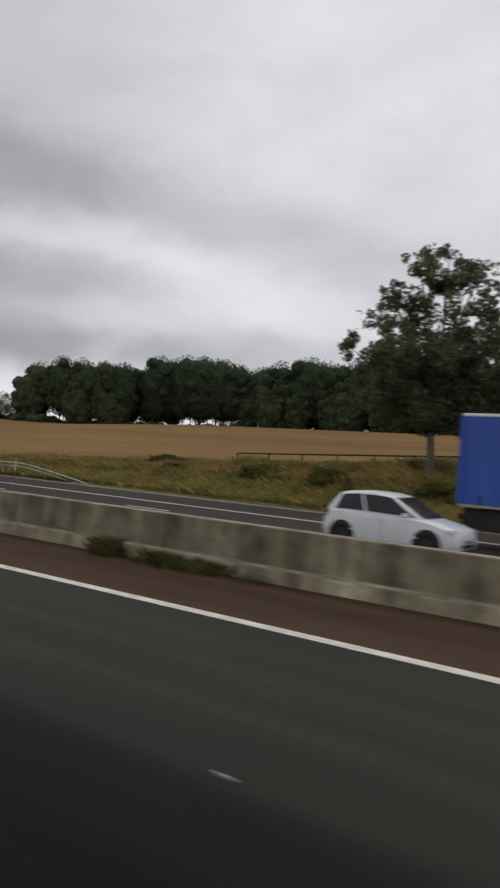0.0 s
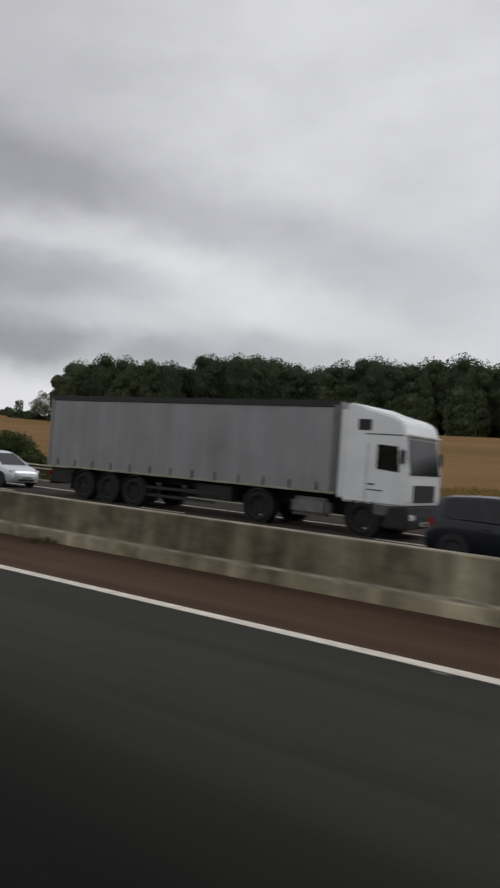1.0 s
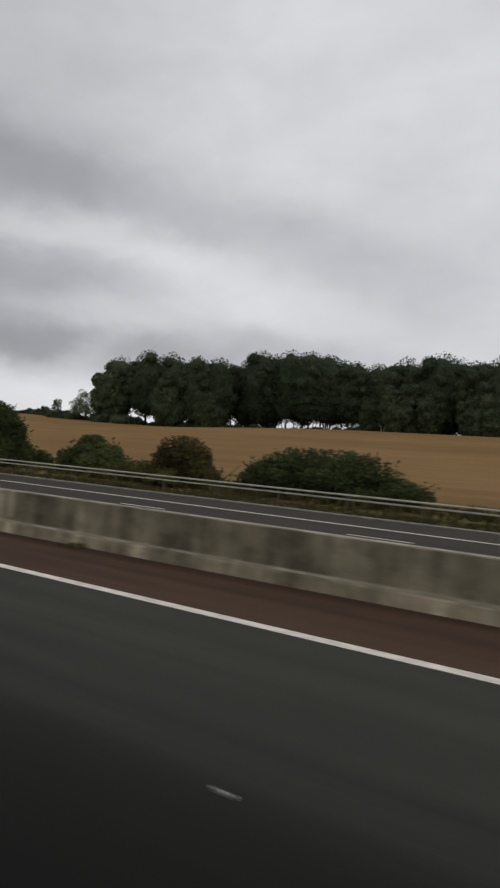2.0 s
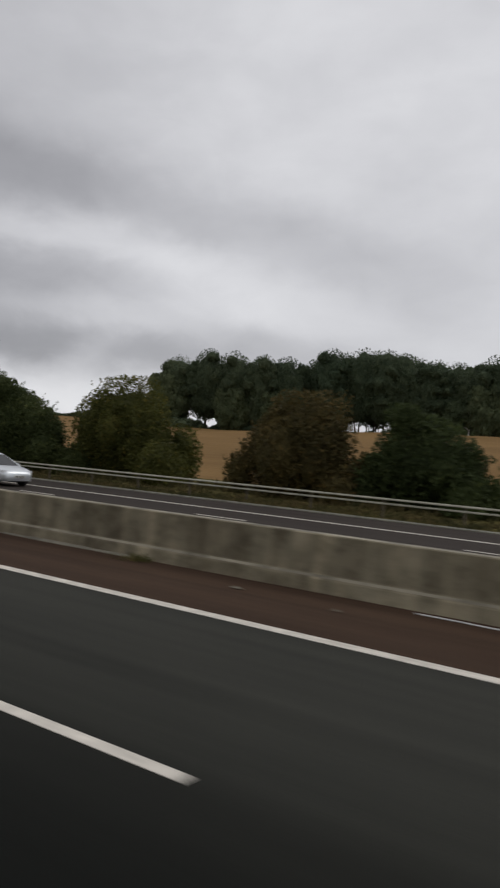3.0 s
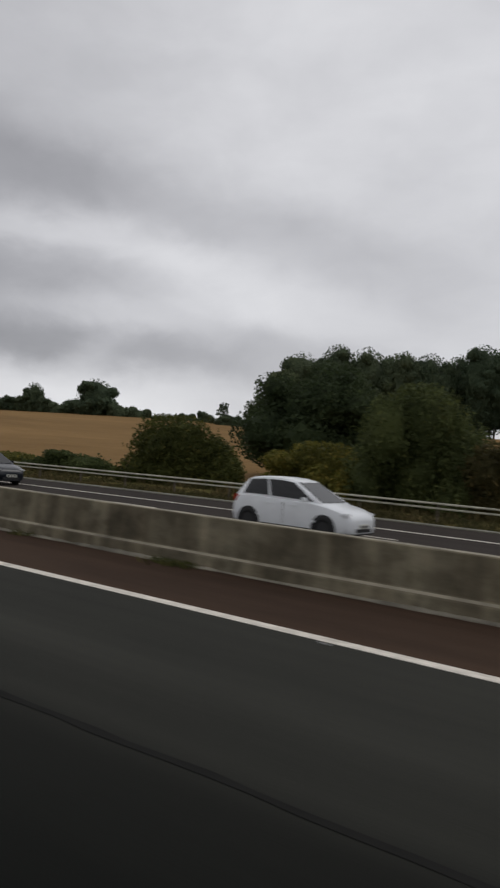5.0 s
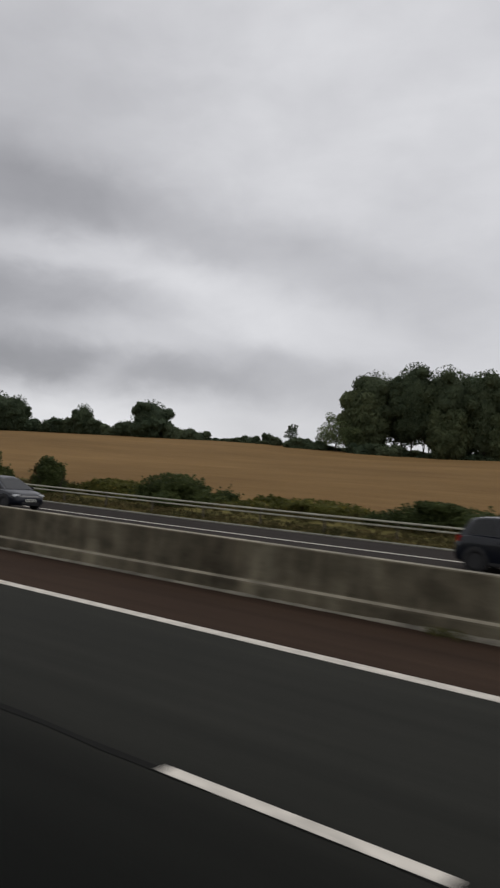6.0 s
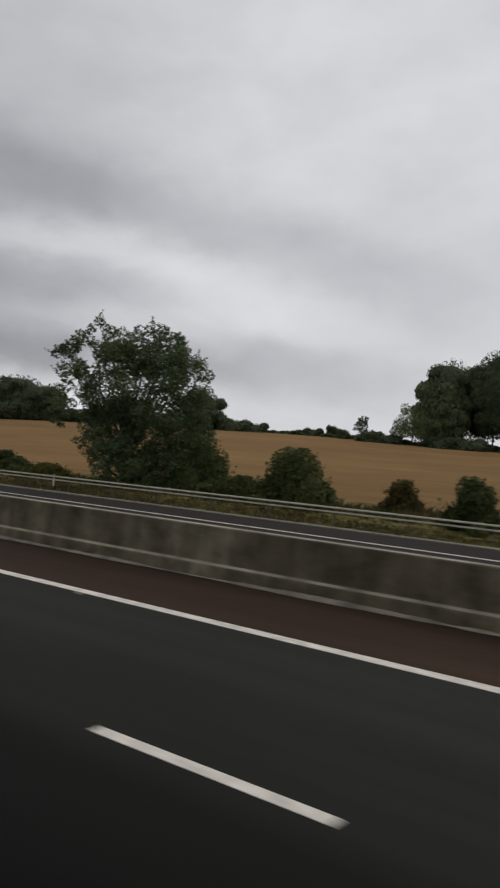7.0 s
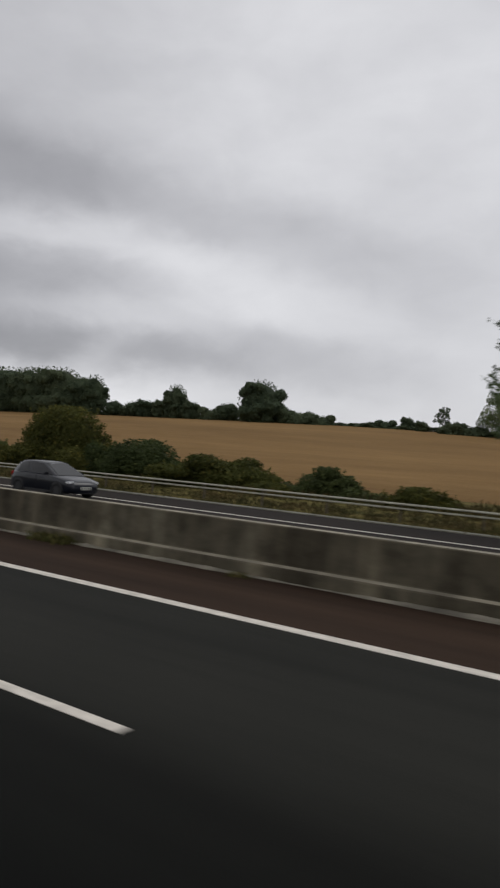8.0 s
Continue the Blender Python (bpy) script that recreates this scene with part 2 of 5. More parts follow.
M_SCRUB = leaves("dry scrub leaves", (0.155, 0.146, 0.049), (0.216, 0.196, 0.068), (0.324, 0.250, 0.092), 0.2)
M_BARK = plain("bark", (0.055, 0.045, 0.035), 0.9, 0, 0.35, 4)
M_PALEBARK = plain("pale bark", (0.115, 0.10, 0.078), 0.9, 0, 0.35, 4)
M_BIRCH = plain("birch bark", (0.5, 0.47, 0.42), 0.8, 0, 0.3, 3)
# distance haze is put into the far wood's green, lighter and bluer
M_WOOD = leaves("hazed woodland leaves", (0.0717, 0.0974, 0.0605), (0.0829, 0.1120, 0.0683), (0.0963, 0.1277, 0.0762), 0.05)
M_WOODPALE = leaves("paler hazed woodland leaves", (0.088, 0.116, 0.066), (0.104, 0.134, 0.076), (0.122, 0.148, 0.082), 0.08)
M_BUSH = leaves("hedge leaves", (0.0620, 0.0690, 0.0200), (0.0940, 0.1030, 0.0290), (0.1750, 0.1500, 0.0380), 0.12)
M_DARKB = leaves("dark hedge leaves", (0.0547, 0.0707, 0.0274), (0.0821, 0.1049, 0.0399), (0.1311, 0.1459, 0.0513), 0.08)
M_OAK = leaves("oak leaves", (0.0448, 0.0605, 0.0280), (0.0627, 0.0840, 0.0381), (0.0952, 0.1120, 0.0470), 0.06)
M_YELL = leaves("yellowing leaves", (0.0800, 0.0820, 0.0190), (0.1200, 0.1220, 0.0280), (0.2300, 0.1850, 0.0420), 0.2)
M_RUST = leaves("browning leaves", (0.0640, 0.0560, 0.0240), (0.0930, 0.0800, 0.0330), (0.1550, 0.1120, 0.0430), 0.22)
M_ASH = leaves("ash leaves", (0.0880, 0.1200, 0.0600), (0.1330, 0.1780, 0.0900), (0.2100, 0.2420, 0.1180), 0.08)
M_GREYASH = leaves("grey-green ash leaves", (0.092, 0.112, 0.068), (0.138, 0.162, 0.098), (0.215, 0.235, 0.140), 0.1)
M_TIMBER = plain("fence timber", (0.045, 0.034, 0.022), 0.9, 0, 0.3, 6)

# ---- building blocks ----


def obj(name, bm, material, parent=None, label="", smooth=False):
    me = bpy.data.meshes.new(name)
    bm.to_mesh(me)
    bm.free()
    me.materials.append(material)
    if smooth:
        for p in me.polygons:
            p.use_smooth = True
    ob = new(name, me)
    ob.parent = parent
    if label:
        ob["label"] = label
    return ob


def part(name, bm, material, parent, label="", smooth=False):
    return obj(name, bm, material, parent, label, smooth)


def raw(name, verts, faces, material, parent=None, label=""):
    me = bpy.data.meshes.new(name)
    me.from_pydata([tuple(v) for v in verts], [], faces)
    me.materials.append(material)
    ob = new(name, me)
    ob.parent = parent
    if label:
        ob["label"] = label
    return ob


def add_box(bm, c, s, bev=0.0, m=None):
    b2 = bmesh.new()
    bmesh.ops.create_cube(b2, size=1)
    bmesh.ops.scale(b2, vec=s, verts=b2.verts)
    if bev:
        bmesh.ops.bevel(b2, geom=b2.edges[:], offset=bev, segments=2, affect="EDGES")
    if m is not None:
        bmesh.ops.transform(b2, matrix=m, verts=b2.verts)
    bmesh.ops.translate(b2, vec=c, verts=b2.verts)
    join(bm, b2)
    return bm


def join(bm, b2):
    tmp = bpy.data.meshes.new("tmp")
    b2.to_mesh(tmp)
    b2.free()
    bm.from_mesh(tmp)
    bpy.data.meshes.remove(tmp)


def box(c, s, bev=0.0):
    return add_box(bmesh.new(), c, s, bev)


def tube(bm, a, b, r0, r1, seg=8):
    a, b = Vector(a), Vector(b)
    d = b - a
    b2 = bmesh.new()
    bmesh.ops.create_cone(b2, cap_ends=True, segments=seg, radius1=r0, radius2=r1, depth=d.length)
    m = Matrix.Translation((a + b) / 2) @ d.to_track_quat("Z", "Y").to_matrix().to_4x4()
    bmesh.ops.transform(b2, matrix=m, verts=b2.verts)
    join(bm, b2)
    return bm


def extrude_x(name, profile, x0, x1, material, parent=None, step=None):
    """A closed (y, z) outline drawn along the road."""
    xs = [x0, x1] if not step else list(np.linspace(x0, x1, int(abs(x1 - x0) / step) + 1))
    n = len(profile)
    v = [(x, y, z) for x in xs for y, z in profile]
    f = [(i * n + j, i * n + (j + 1) % n, (i + 1) * n + (j + 1) % n, (i + 1) * n + j) for i in range(len(xs) - 1) for j in range(n)]
    f += [tuple(range(n))[::-1], tuple((len(xs) - 1) * n + j for j in range(n))]
    ob = raw(name, v, f, material, parent)
    bm = bmesh.new()
    bm.from_mesh(ob.data)
    bmesh.ops.recalc_face_normals(bm, faces=bm.faces)
    bm.to_mesh(ob.data)
    bm.free()
    return ob


# ---- road and ground ----
X_LEFT, X_RIGHT = -640.0, 260.0
DASH_START = -8.34
EDGE_Y, WALL_Y, FAR_DASH_Y, FAR_EDGE_Y, KERB_Y, RAIL_Y = 7.57, 10.24, 19.35, 22.25, 25.8, 26.6


def far_drop(x):
    """The far carriageway sinks a little as the road goes on."""
    u = min(1.0, max(0.0, (-140 - x) / 45))
    return -0.23 * u * u * (3 - 2 * u)


def sunk(ob):
    for v in ob.data.vertices:
        v.co.z += far_drop(v.co.x)
    return ob


def terrain(x, y):
    """The height of the land: flat by the road, a long field rising to a crest, then falling away."""
    if y < -12:
        # an unseen bank added on the near side, to darken reflections in car sides
        a = min(1.0, (-12 - y) / 22)
        return -0.02 + 6.5 * a * a * (3 - 2 * a) + 0.01 * max(0.0, -34 - y) ** 0.8
    if y < 25.9:
        return -0.6
    bank = 0.0
    if y < 66 and x > -50:
        # a rough bank beside the road, higher towards its near end
        a, b = min(1.0, max(0.0, (y - 26.8) / 9.0)), min(1.0, max(0.0, (y - 39) / 27))
        bank = float(np.interp(x, [-50, -34, -24, -12, 20], [0, 0.6, 1.0, 1.5, 1.7])) * a * a * (3 - 2 * a) * (1 - b * b * (3 - 2 * b))
    if y < 34:
        return 0.02 + 0.018 * (y - 25.9) + far_drop(x) * max(0.0, 1 - (y - 25.9) / 5.1) + bank
    u = min(1.0, (y - 34) / 176)
    crest = 12.6 - 2.2 * math.exp(-(((x + 240) / 42) ** 2)) + 1.6 * (1 / (1 + math.exp((x + 330) / 45)))
    z = 0.166 + (crest - 0.166) * (u ** 1.04) + bank
    z += 0.5 * math.sin(x * 0.017 + 1) * u * (1 - u) * 3
    if y > 210:
        z -= 0.028 * (y - 210) + 0.00004 * (y - 210) ** 2
    return max(z, -60)


def build_ground():
    ys = [-3000, -600, -120, -60, -40, -34, -30, -26, -22, -18, -15, -12.01, -11.9, 25.85, 25.95, 28, 29.5, 31, 32.5, 34, 36, 38, 41, 44, 48, 52, 57] + list(range(62, 215, 8)) + [222, 240, 280, 360, 520, 900, 1600, 3000]
    xs = [-3500, -2000, -1200, -800] + list(range(-640, -60, 20)) + list(range(-60, 40, 4)) + list(range(40, 261, 20)) + [320, 480, 800, 1600, 3000]
    v = [(x, y, terrain(x, y) + (0.0 if y < 30 or y > 300 else 0.12 * noise.noise((x * 0.05, y * 0.05, 0)))) for y in ys for x in xs]
    n = len(xs)
    f = [(j * n + i, j * n + i + 1, (j + 1) * n + i + 1, (j + 1) * n + i) for j in range(len(ys) - 1) for i in range(n - 1)]
    ob = raw("ground", v, f, M_GRASS)
    ob.data.materials.append(M_STUB)
    for p in ob.data.polygons:
        p.use_smooth = True
        if 38 <= p.center.y < 260:
            p.material_index = 1
    return tagged(ob, "rough grass verge rising to a golden stubble field", "ground", kind="structure")


build_ground()


def slab(name, y0, y1, z, material, label, x0=X_LEFT, x1=X_RIGHT):
    v = [(x, y, zz) for x in (x0, x1) for y, zz in ((y0, z - 0.4), (y1, z - 0.4), (y1, z), (y0, z))]
    f = [(0, 1, 2, 3), (7, 6, 5, 4), (0, 4, 5, 1), (1, 5, 6, 2), (2, 6, 7, 3), (3, 7, 4, 0)]
    ob = raw(name, v, f, material)
    return tagged(ob, label, name.split("_")[0], kind="structure")


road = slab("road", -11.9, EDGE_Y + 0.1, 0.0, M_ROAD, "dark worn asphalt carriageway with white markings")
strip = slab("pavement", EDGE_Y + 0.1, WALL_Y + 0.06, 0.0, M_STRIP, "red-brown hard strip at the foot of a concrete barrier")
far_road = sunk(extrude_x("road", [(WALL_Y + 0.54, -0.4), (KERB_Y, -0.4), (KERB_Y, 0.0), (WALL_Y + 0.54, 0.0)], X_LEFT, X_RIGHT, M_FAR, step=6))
tagged(far_road, "grey asphalt carriageway beyond a concrete barrier", "road", kind="structure")


def mark(name, x0, x1, y, w, parent, z=0.004):
    return part(name, box(((x0 + x1) / 2, y, z), (x1 - x0, w, 0.006)), M_PAINT, parent)


def lane_y(x):
    """The lane line wanders a little."""
    return float(np.interp(x, [-240, -205, -180, -140, -125, -95, -60, -30, 0], [3.94, 3.92, 3.97, 3.85, 3.76, 3.70, 3.70, 3.79, 3.87]))


mark("edge_line", X_LEFT, X_RIGHT, EDGE_Y, 0.2, road)


def tar_seam(x0, x1, y, seed):
    """A poured joint of bitumen with wandering edges."""
    rng = np.random.default_rng(seed)
    n = int((x1 - x0) / 0.35)
    v, f = [], []
    for i in range(n + 1):
        xx = x0 + (x1 - x0) * i / n
        m, w = lane_y(xx) + y + 0.04 * noise.noise((xx * 0.9, seed, 0)), 0.042 + 0.03 * noise.noise((xx * 2.1, 7, seed))
        v += [(xx, m - w, 0.003), (xx, m + w, 0.003), (xx, m + w * 0.85, 0.005), (xx, m - w * 0.85, 0.005)]
    for i in range(n):
        a, b = 4 * i, 4 * i + 4
        f += [(a + 1, b + 1, b + 2, a + 2), (a + 2, b + 2, b + 3, a + 3), (a + 3, b + 3, b, a)]
    return raw("tar_seam", v, f, M_SEAM, road)


tar_seam(-184.0, -120.0, -0.03, 3)
for k in range(-34, 9):
    mark("lane_dash", DASH_START + 9 * k, DASH_START + 9 * k + 2, lane_y(DASH_START + 9 * k), 0.125, road)
    mark("far_dash", -81.9 + 9 * (k + 9), -79.9 + 9 * (k + 9), FAR_DASH_Y, 0.12, far_road, 0.006 + far_drop(-80.9 + 9 * (k + 9)))


def line(name, y):
    return sunk(extrude_x(name, [(y - 0.1, -0.02), (y + 0.1, -0.02), (y + 0.1, 0.006), (y - 0.1, 0.006)], X_LEFT, X_RIGHT, M_PAINT, far_road, step=6))


line("far_edge_line", FAR_EDGE_Y)
line("inner_edge_line", 11.6)
tagged(sunk(extrude_x("trim", [(KERB_Y, -0.1), (KERB_Y + 0.28, -0.1), (KERB_Y + 0.28, 0.06), (KERB_Y, 0.035)], X_LEFT, X_RIGHT, M_KERB, step=6)), "pale concrete channel along the road's edge", "kerb", kind="structure")

# step-profile concrete barrier: a low foot, a ledge, a tapering stem
WALL = [(0.02, -0.2), (0.02, 0.0), (0.026, 0.05), (0.045, 0.20), (0.058, 0.228), (0.100, 0.266), (0.108, 0.285), (0.135, 0.875), (0.155, 0.894), (0.385, 0.894), (0.405, 0.875), (0.455, 0.24), (0.465, 0.225), (0.51, 0.215), (0.52, 0.20), (0.54, 0.0), (0.54, -0.2)]
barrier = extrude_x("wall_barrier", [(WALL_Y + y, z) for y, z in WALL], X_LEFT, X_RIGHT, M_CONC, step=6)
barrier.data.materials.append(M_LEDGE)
# rubbed ledge and top, with their bright sky highlight put into the colour
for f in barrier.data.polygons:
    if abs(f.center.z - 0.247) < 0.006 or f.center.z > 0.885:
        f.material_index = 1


def footing(x0, x1, seed):
    """A crumbling mortar lip along the barrier's foot, broken off here and there."""
    n = int((x1 - x0) / 0.12)
    v, f = [], []
    for i in range(n + 1):
        xx = x0 + (x1 - x0) * i / n
        g = 0.5 + 0.9 * noise.noise((xx * 0.35, seed, 0)) + 0.5 * noise.noise((xx * 2.3, seed, 5))
        w, h = 0.015 + 0.10 * max(0.0, min(1.0, g)), 0.004 + 0.045 * max(0.0, min(1.0, g)) * (0.8 + 0.4 * noise.noise((xx * 5, 1, seed)))
        v += [(xx, WALL_Y + 0.018 - w, -0.01), (xx, WALL_Y + 0.018 - w * 0.8, h * 0.7), (xx, WALL_Y + 0.032, h + 0.02)]
    for i in range(n):
        a, b = 3 * i, 3 * i + 3
        f += [(a, b, b + 1, a + 1), (a + 1, b + 1, b + 2, a + 2)]
    return raw("footing", v, f, M_WORN, barrier)


footing(-246.0, -94.0, 2)
tagged(barrier, "stained weathered concrete step barrier dividing the carriageways", "barrier", kind="structure")

# ---- foliage ----


def blob_points(rng, blobs, n):
    """Points on and just under the skins of ellipsoids, with the skins' outward ways."""
    vol = np.array([b[3] * b[4] * b[5] for b in blobs]) ** (2 / 3)
    which = rng.choice(len(blobs), n, p=vol / vol.sum())
    B = np.array(blobs)[which]
    d = rng.normal(size=(n, 3))
    d /= np.linalg.norm(d, axis=1)[:, None]
    r = 1 - 0.34 * rng.random(n) ** 1.4 + 0.05 * rng.normal(size=n)
    r = np.minimum(r, 1.02)
    return B[:, :3] + d * B[:, 3:6] * r[:, None], d


def leaf_cloud(rng, pts, ways, size, spread=0.9):
    """One pointed leaf clump at each point, turned mostly outwards."""
    n = len(pts)
    nrm = ways + spread * rng.normal(size=(n, 3))
    nrm /= np.linalg.norm(nrm, axis=1)[:, None]
    a = np.cross(nrm, rng.normal(size=(n, 3)))
    a /= np.linalg.norm(a, axis=1)[:, None]
    b = np.cross(nrm, a)
    s = (size * (0.55 + 0.9 * rng.random(n)))[:, None]
    w = s * (0.35 + 0.3 * rng.random(n))[:, None]
    bend = nrm * s * (0.25 * rng.normal(size=n))[:, None]
    v = np.stack([pts - a * s * 0.6, pts + b * w * 0.8 + bend, pts + a * s * 0.6 - b * w * 0.4], 1).reshape(-1, 3)
    f = np.arange(3 * n).reshape(-1, 3)
    return v, f


def cores(rng, blobs, shrink):
    """Ragged inner masses that close the crown against the light."""
    vs, fs, off = [], [], 0
    for bl in blobs:
        b = bmesh.new()
        bmesh.ops.create_icosphere(b, subdivisions=2, radius=1)
        P = np.array([v.co[:] for v in b.verts])
        F = [[v.index for v in f.verts] for f in b.faces]
        b.free()
        P = P * (shrink * np.clip(1 + 0.13 * rng.normal(size=len(P)), 0.7, 1.2))[:, None]
        vs.append(P * np.array(bl[3:6]) + np.array(bl[:3]))
        fs += [[i + off for i in f] for f in F]
        off += len(P)
    return np.concatenate(vs), fs


def crown_mesh(name, seed, blobs, n, size, material, shrink=0.72, spread=0.9):
    rng = np.random.default_rng(seed)
    pts, ways = blob_points(rng, blobs, n)
    return crown_from(name, rng, pts, ways, size, material, blobs, shrink, spread)


def crown_from(name, rng, pts, ways, size, material, blobs, shrink, spread):
    keep = pts[:, 2] > 0.02
    v, f = leaf_cloud(rng, pts[keep], ways[keep], size, spread)
    faces = f.tolist()
    if shrink:
        cv, cf = cores(rng, blobs, shrink)
        cv[:, 2] = np.maximum(cv[:, 2], 0.05)
        faces += [[i + len(v) for i in q] for q in cf]
        v = np.concatenate([v, cv])
    me = bpy.data.meshes.new(name)
    me.from_pydata(v.tolist(), [], faces)
    me.materials.append(material)
    return me


def limbs(bm, rng, base, top, r, reach, count, rise):
    """A tapered, slightly crooked trunk with limbs that fork upwards."""
    pts = [Vector(base)]
    steps = 5
    for i in range(1, steps + 1):
        u = i / steps
        pts.append(Vector(base).lerp(Vector(top), u) + Vector((rng.normal(), rng.normal(), 0)) * 0.06 * (Vector(top) - Vector(base)).length * (0.3 + u) * 0.35)
    for i in range(steps):
        tube(bm, pts[i], pts[i + 1], r * (1 - 0.16 * i), r * (1 - 0.16 * (i + 1)), 7)
    for k in range(count):
        i = rng.integers(2, steps + 1)
        a = rng.random() * 6.283
        e = pts[i] + Vector((math.cos(a) * reach, math.sin(a) * reach, rise * (1.0 - 0.14 * i))) * (0.6 + 0.4 * rng.random())
        mid = pts[i].lerp(e, 0.5) + Vector((0, 0, -0.08 * reach))
        tube(bm, pts[i], mid, r * 0.42, r * 0.26, 5)
        tube(bm, mid, e, r * 0.26, r * 0.08, 5)
        for j in range(2):
            e2 = mid + Vector((rng.normal() * reach * 0.5, rng.normal() * reach * 0.5, rise * (0.3 + rng.random() * 0.4)))
            tube(bm, mid, e2, r * 0.2, r * 0.05, 4)


def dome(rng, w, h, base, count, rmin=0.2, rmax=0.34, squash=0.85):
    """Blobs that fill a lumpy dome of width w between base and h."""
    out = [(0, 0, base + (h - base) * 0.45, w * 0.30, w * 0.30, (h - base) * 0.36)]
    for i in range(count):
        a = rng.random() * 6.283
        u = rng.random()
        z = base + (h - base) * (0.12 + 0.74 * u)
        lim = math.sqrt(max(0.05, 1 - (max(0, u - 0.35) / 0.72) ** 2)) * (0.72 + 0.28 * min(1, u / 0.3))
        r = w * (rmin + (rmax - rmin) * rng.random()) * (0.75 + 0.25 * (1 - u))
        q = max(0.0, w * 0.5 * lim - r * 0.85) * (0.55 + 0.45 * rng.random())
        out.append((math.cos(a) * q, math.sin(a) * q, min(z, h - r * squash * 0.9), r, r, r * squash))
    return out


def rounded(rng, w, h, base, bumps):
    """One broad crown with many low billows on its skin."""
    a, c = w * 0.40, (h - base) * 0.44
    zc = base + (h - base) * 0.48
    out = [(0, 0, zc, a, a, c), (0, 0, base + (h - base) * 0.25, a * 0.9, a * 0.9, (h - base) * 0.27)]
    for i in range(bumps):
        t = rng.random() * 6.283
        u = -0.75 + 1.5 * rng.random()
        r = w * (0.09 + 0.07 * rng.random())
        q = math.sqrt(max(0.0, 1 - min(1, abs(u)) ** 2))
        out.append((math.cos(t) * a * q * 0.88, math.sin(t) * a * q * 0.88, min(h - r * 0.75, zc + c * u * 0.95), r, r, r * 0.8))
    return out


def tree(name, seed, x, y, w, h, base, leaf, n, material, bark, label, category="tree", group="", shrink=0.7, count=14, trunk_r=None, sink=0.15, gz=None, rr=(0.2, 0.34), round_top=False, spread=0.9):
    rng = np.random.default_rng(seed)
    t = new(name)
    z = terrain(x, y) if gz is None else gz
    t.matrix_world = pose(x, y, z - sink, 0, 0, 0)
    blobs = rounded(rng, w, h, base, count) if round_top else dome(rng, w, h, base, count, *rr)
    bm = bmesh.new()
    limbs(bm, rng, (0, 0, -0.2), (0, 0, base + (h - base) * 0.55), trunk_r or 0.022 * h + 0.03, w * 0.28, 6, (h - base) * 0.3)
    part("trunk", bm, bark, t)
    c = new("crown", crown_mesh("crown", seed + 1, blobs, n, leaf, material, shrink, spread))
    c.parent = t
    return tagged(t, label, category, group)


def shoots(rng, blobs, count, reach, per, size):
    """Leafy shoots that stick out of a crown, so that its outline is ragged."""
    pts, ways = blob_points(rng, blobs, count)
    P, W = [], []
    for p, d in zip(pts, ways):
        d = np.array([d[0], d[1], abs(d[2]) * 0.6 + 0.7 * rng.random()])
        d /= np.linalg.norm(d)
        far = reach * (0.35 + 0.9 * rng.random() ** 2)
        for k in range(per):
            P.append(p + d * far * k / per + rng.normal(size=3) * size * 0.45 * (1.1 - k / per))
            W.append(d)
    return np.array(P), np.array(W)


def bush(name, seed, x0, x1, y, h, material, label, n=None, leaf=0.16, depth=None, lumps=10, group="hedgerow bushes", category="bush"):
    """A roadside bush that spans x0 to x1, of height h, on a fan of stems."""
    rng = np.random.default_rng(seed)
    w = x1 - x0
    depth = depth or min(4.0, max(1.2, 0.75 * w))
    t = new(name)
    t.matrix_world = pose((x0 + x1) / 2, y, terrain((x0 + x1) / 2, y) - 0.1)
    sway = rng.normal() * 0.1 * w
    blobs = [(sway, 0, h * 0.36, w * 0.32, depth * 0.38, h * 0.36)]
    phase = rng.random() * 6.283
    for i in range(lumps):
        u = (i + rng.random()) / lumps * 2 - 1
        r = h * (0.13 + 0.13 * rng.random())
        rx = max(r, w * (0.07 + 0.06 * rng.random()))
        top = h * (1 - 0.68 * abs(u) ** 2.0) * (0.84 + 0.16 * math.sin(2.6 * u + phase)) * (0.72 + 0.32 * rng.random())
        zc = max(r * 0.55, (top - r) * (0.55 + 0.45 * rng.random()))
        blobs.append((u * (w / 2 - rx * 0.7) + sway * 0.5, rng.normal() * depth * 0.22, zc, rx, max(r, depth * 0.18), r))
        if i % 2:
            blobs.append((u * (w / 2 - rx) * 0.9, rng.normal() * depth * 0.25, zc * 0.45, rx * 1.2, max(r, depth * 0.22), max(r, zc * 0.4)))
    for k in range(4):
        a = rng.normal() * 0.12 * w
        part("stem", tube(bmesh.new(), (a, 0, -0.2), (a * 2.2, rng.normal() * 0.3, h * 0.6), 0.05, 0.015, 5), M_BARK, t)
    n = n or int(3000 + 880 * w * h)
    pts, ways = blob_points(rng, blobs, n)
    sp, sw = shoots(rng, blobs, int(100 + 14 * w * h), 0.09 * h + 0.20, 9, leaf)
    pts, ways = np.concatenate([pts, sp]), np.concatenate([ways, sw])
    keep = pts[:, 2] < 1.06 * np.percentile(pts[:, 2], 99)
    pts, ways = pts[keep], ways[keep]
    # drawn out to the full width and height
    lo, hi, top = np.percentile(pts[:, 0], 1), np.percentile(pts[:, 0], 99), np.percentile(pts[:, 2], 99)
    sx, sz = w / (hi - lo), (h + 0.1) / top
    pts = (pts - ((lo + hi) / 2, 0, 0)) * (sx, 1, sz)
    blobs = [((a - (lo + hi) / 2) * sx, b, d * sz, ra * sx, rb, rc * sz) for a, b, d, ra, rb, rc in blobs]
    c = new("crown", crown_from("crown", rng, pts, ways, leaf, material, blobs, 0.7, 0.75))
    c.parent = t
    return tagged(t, label, category, group)


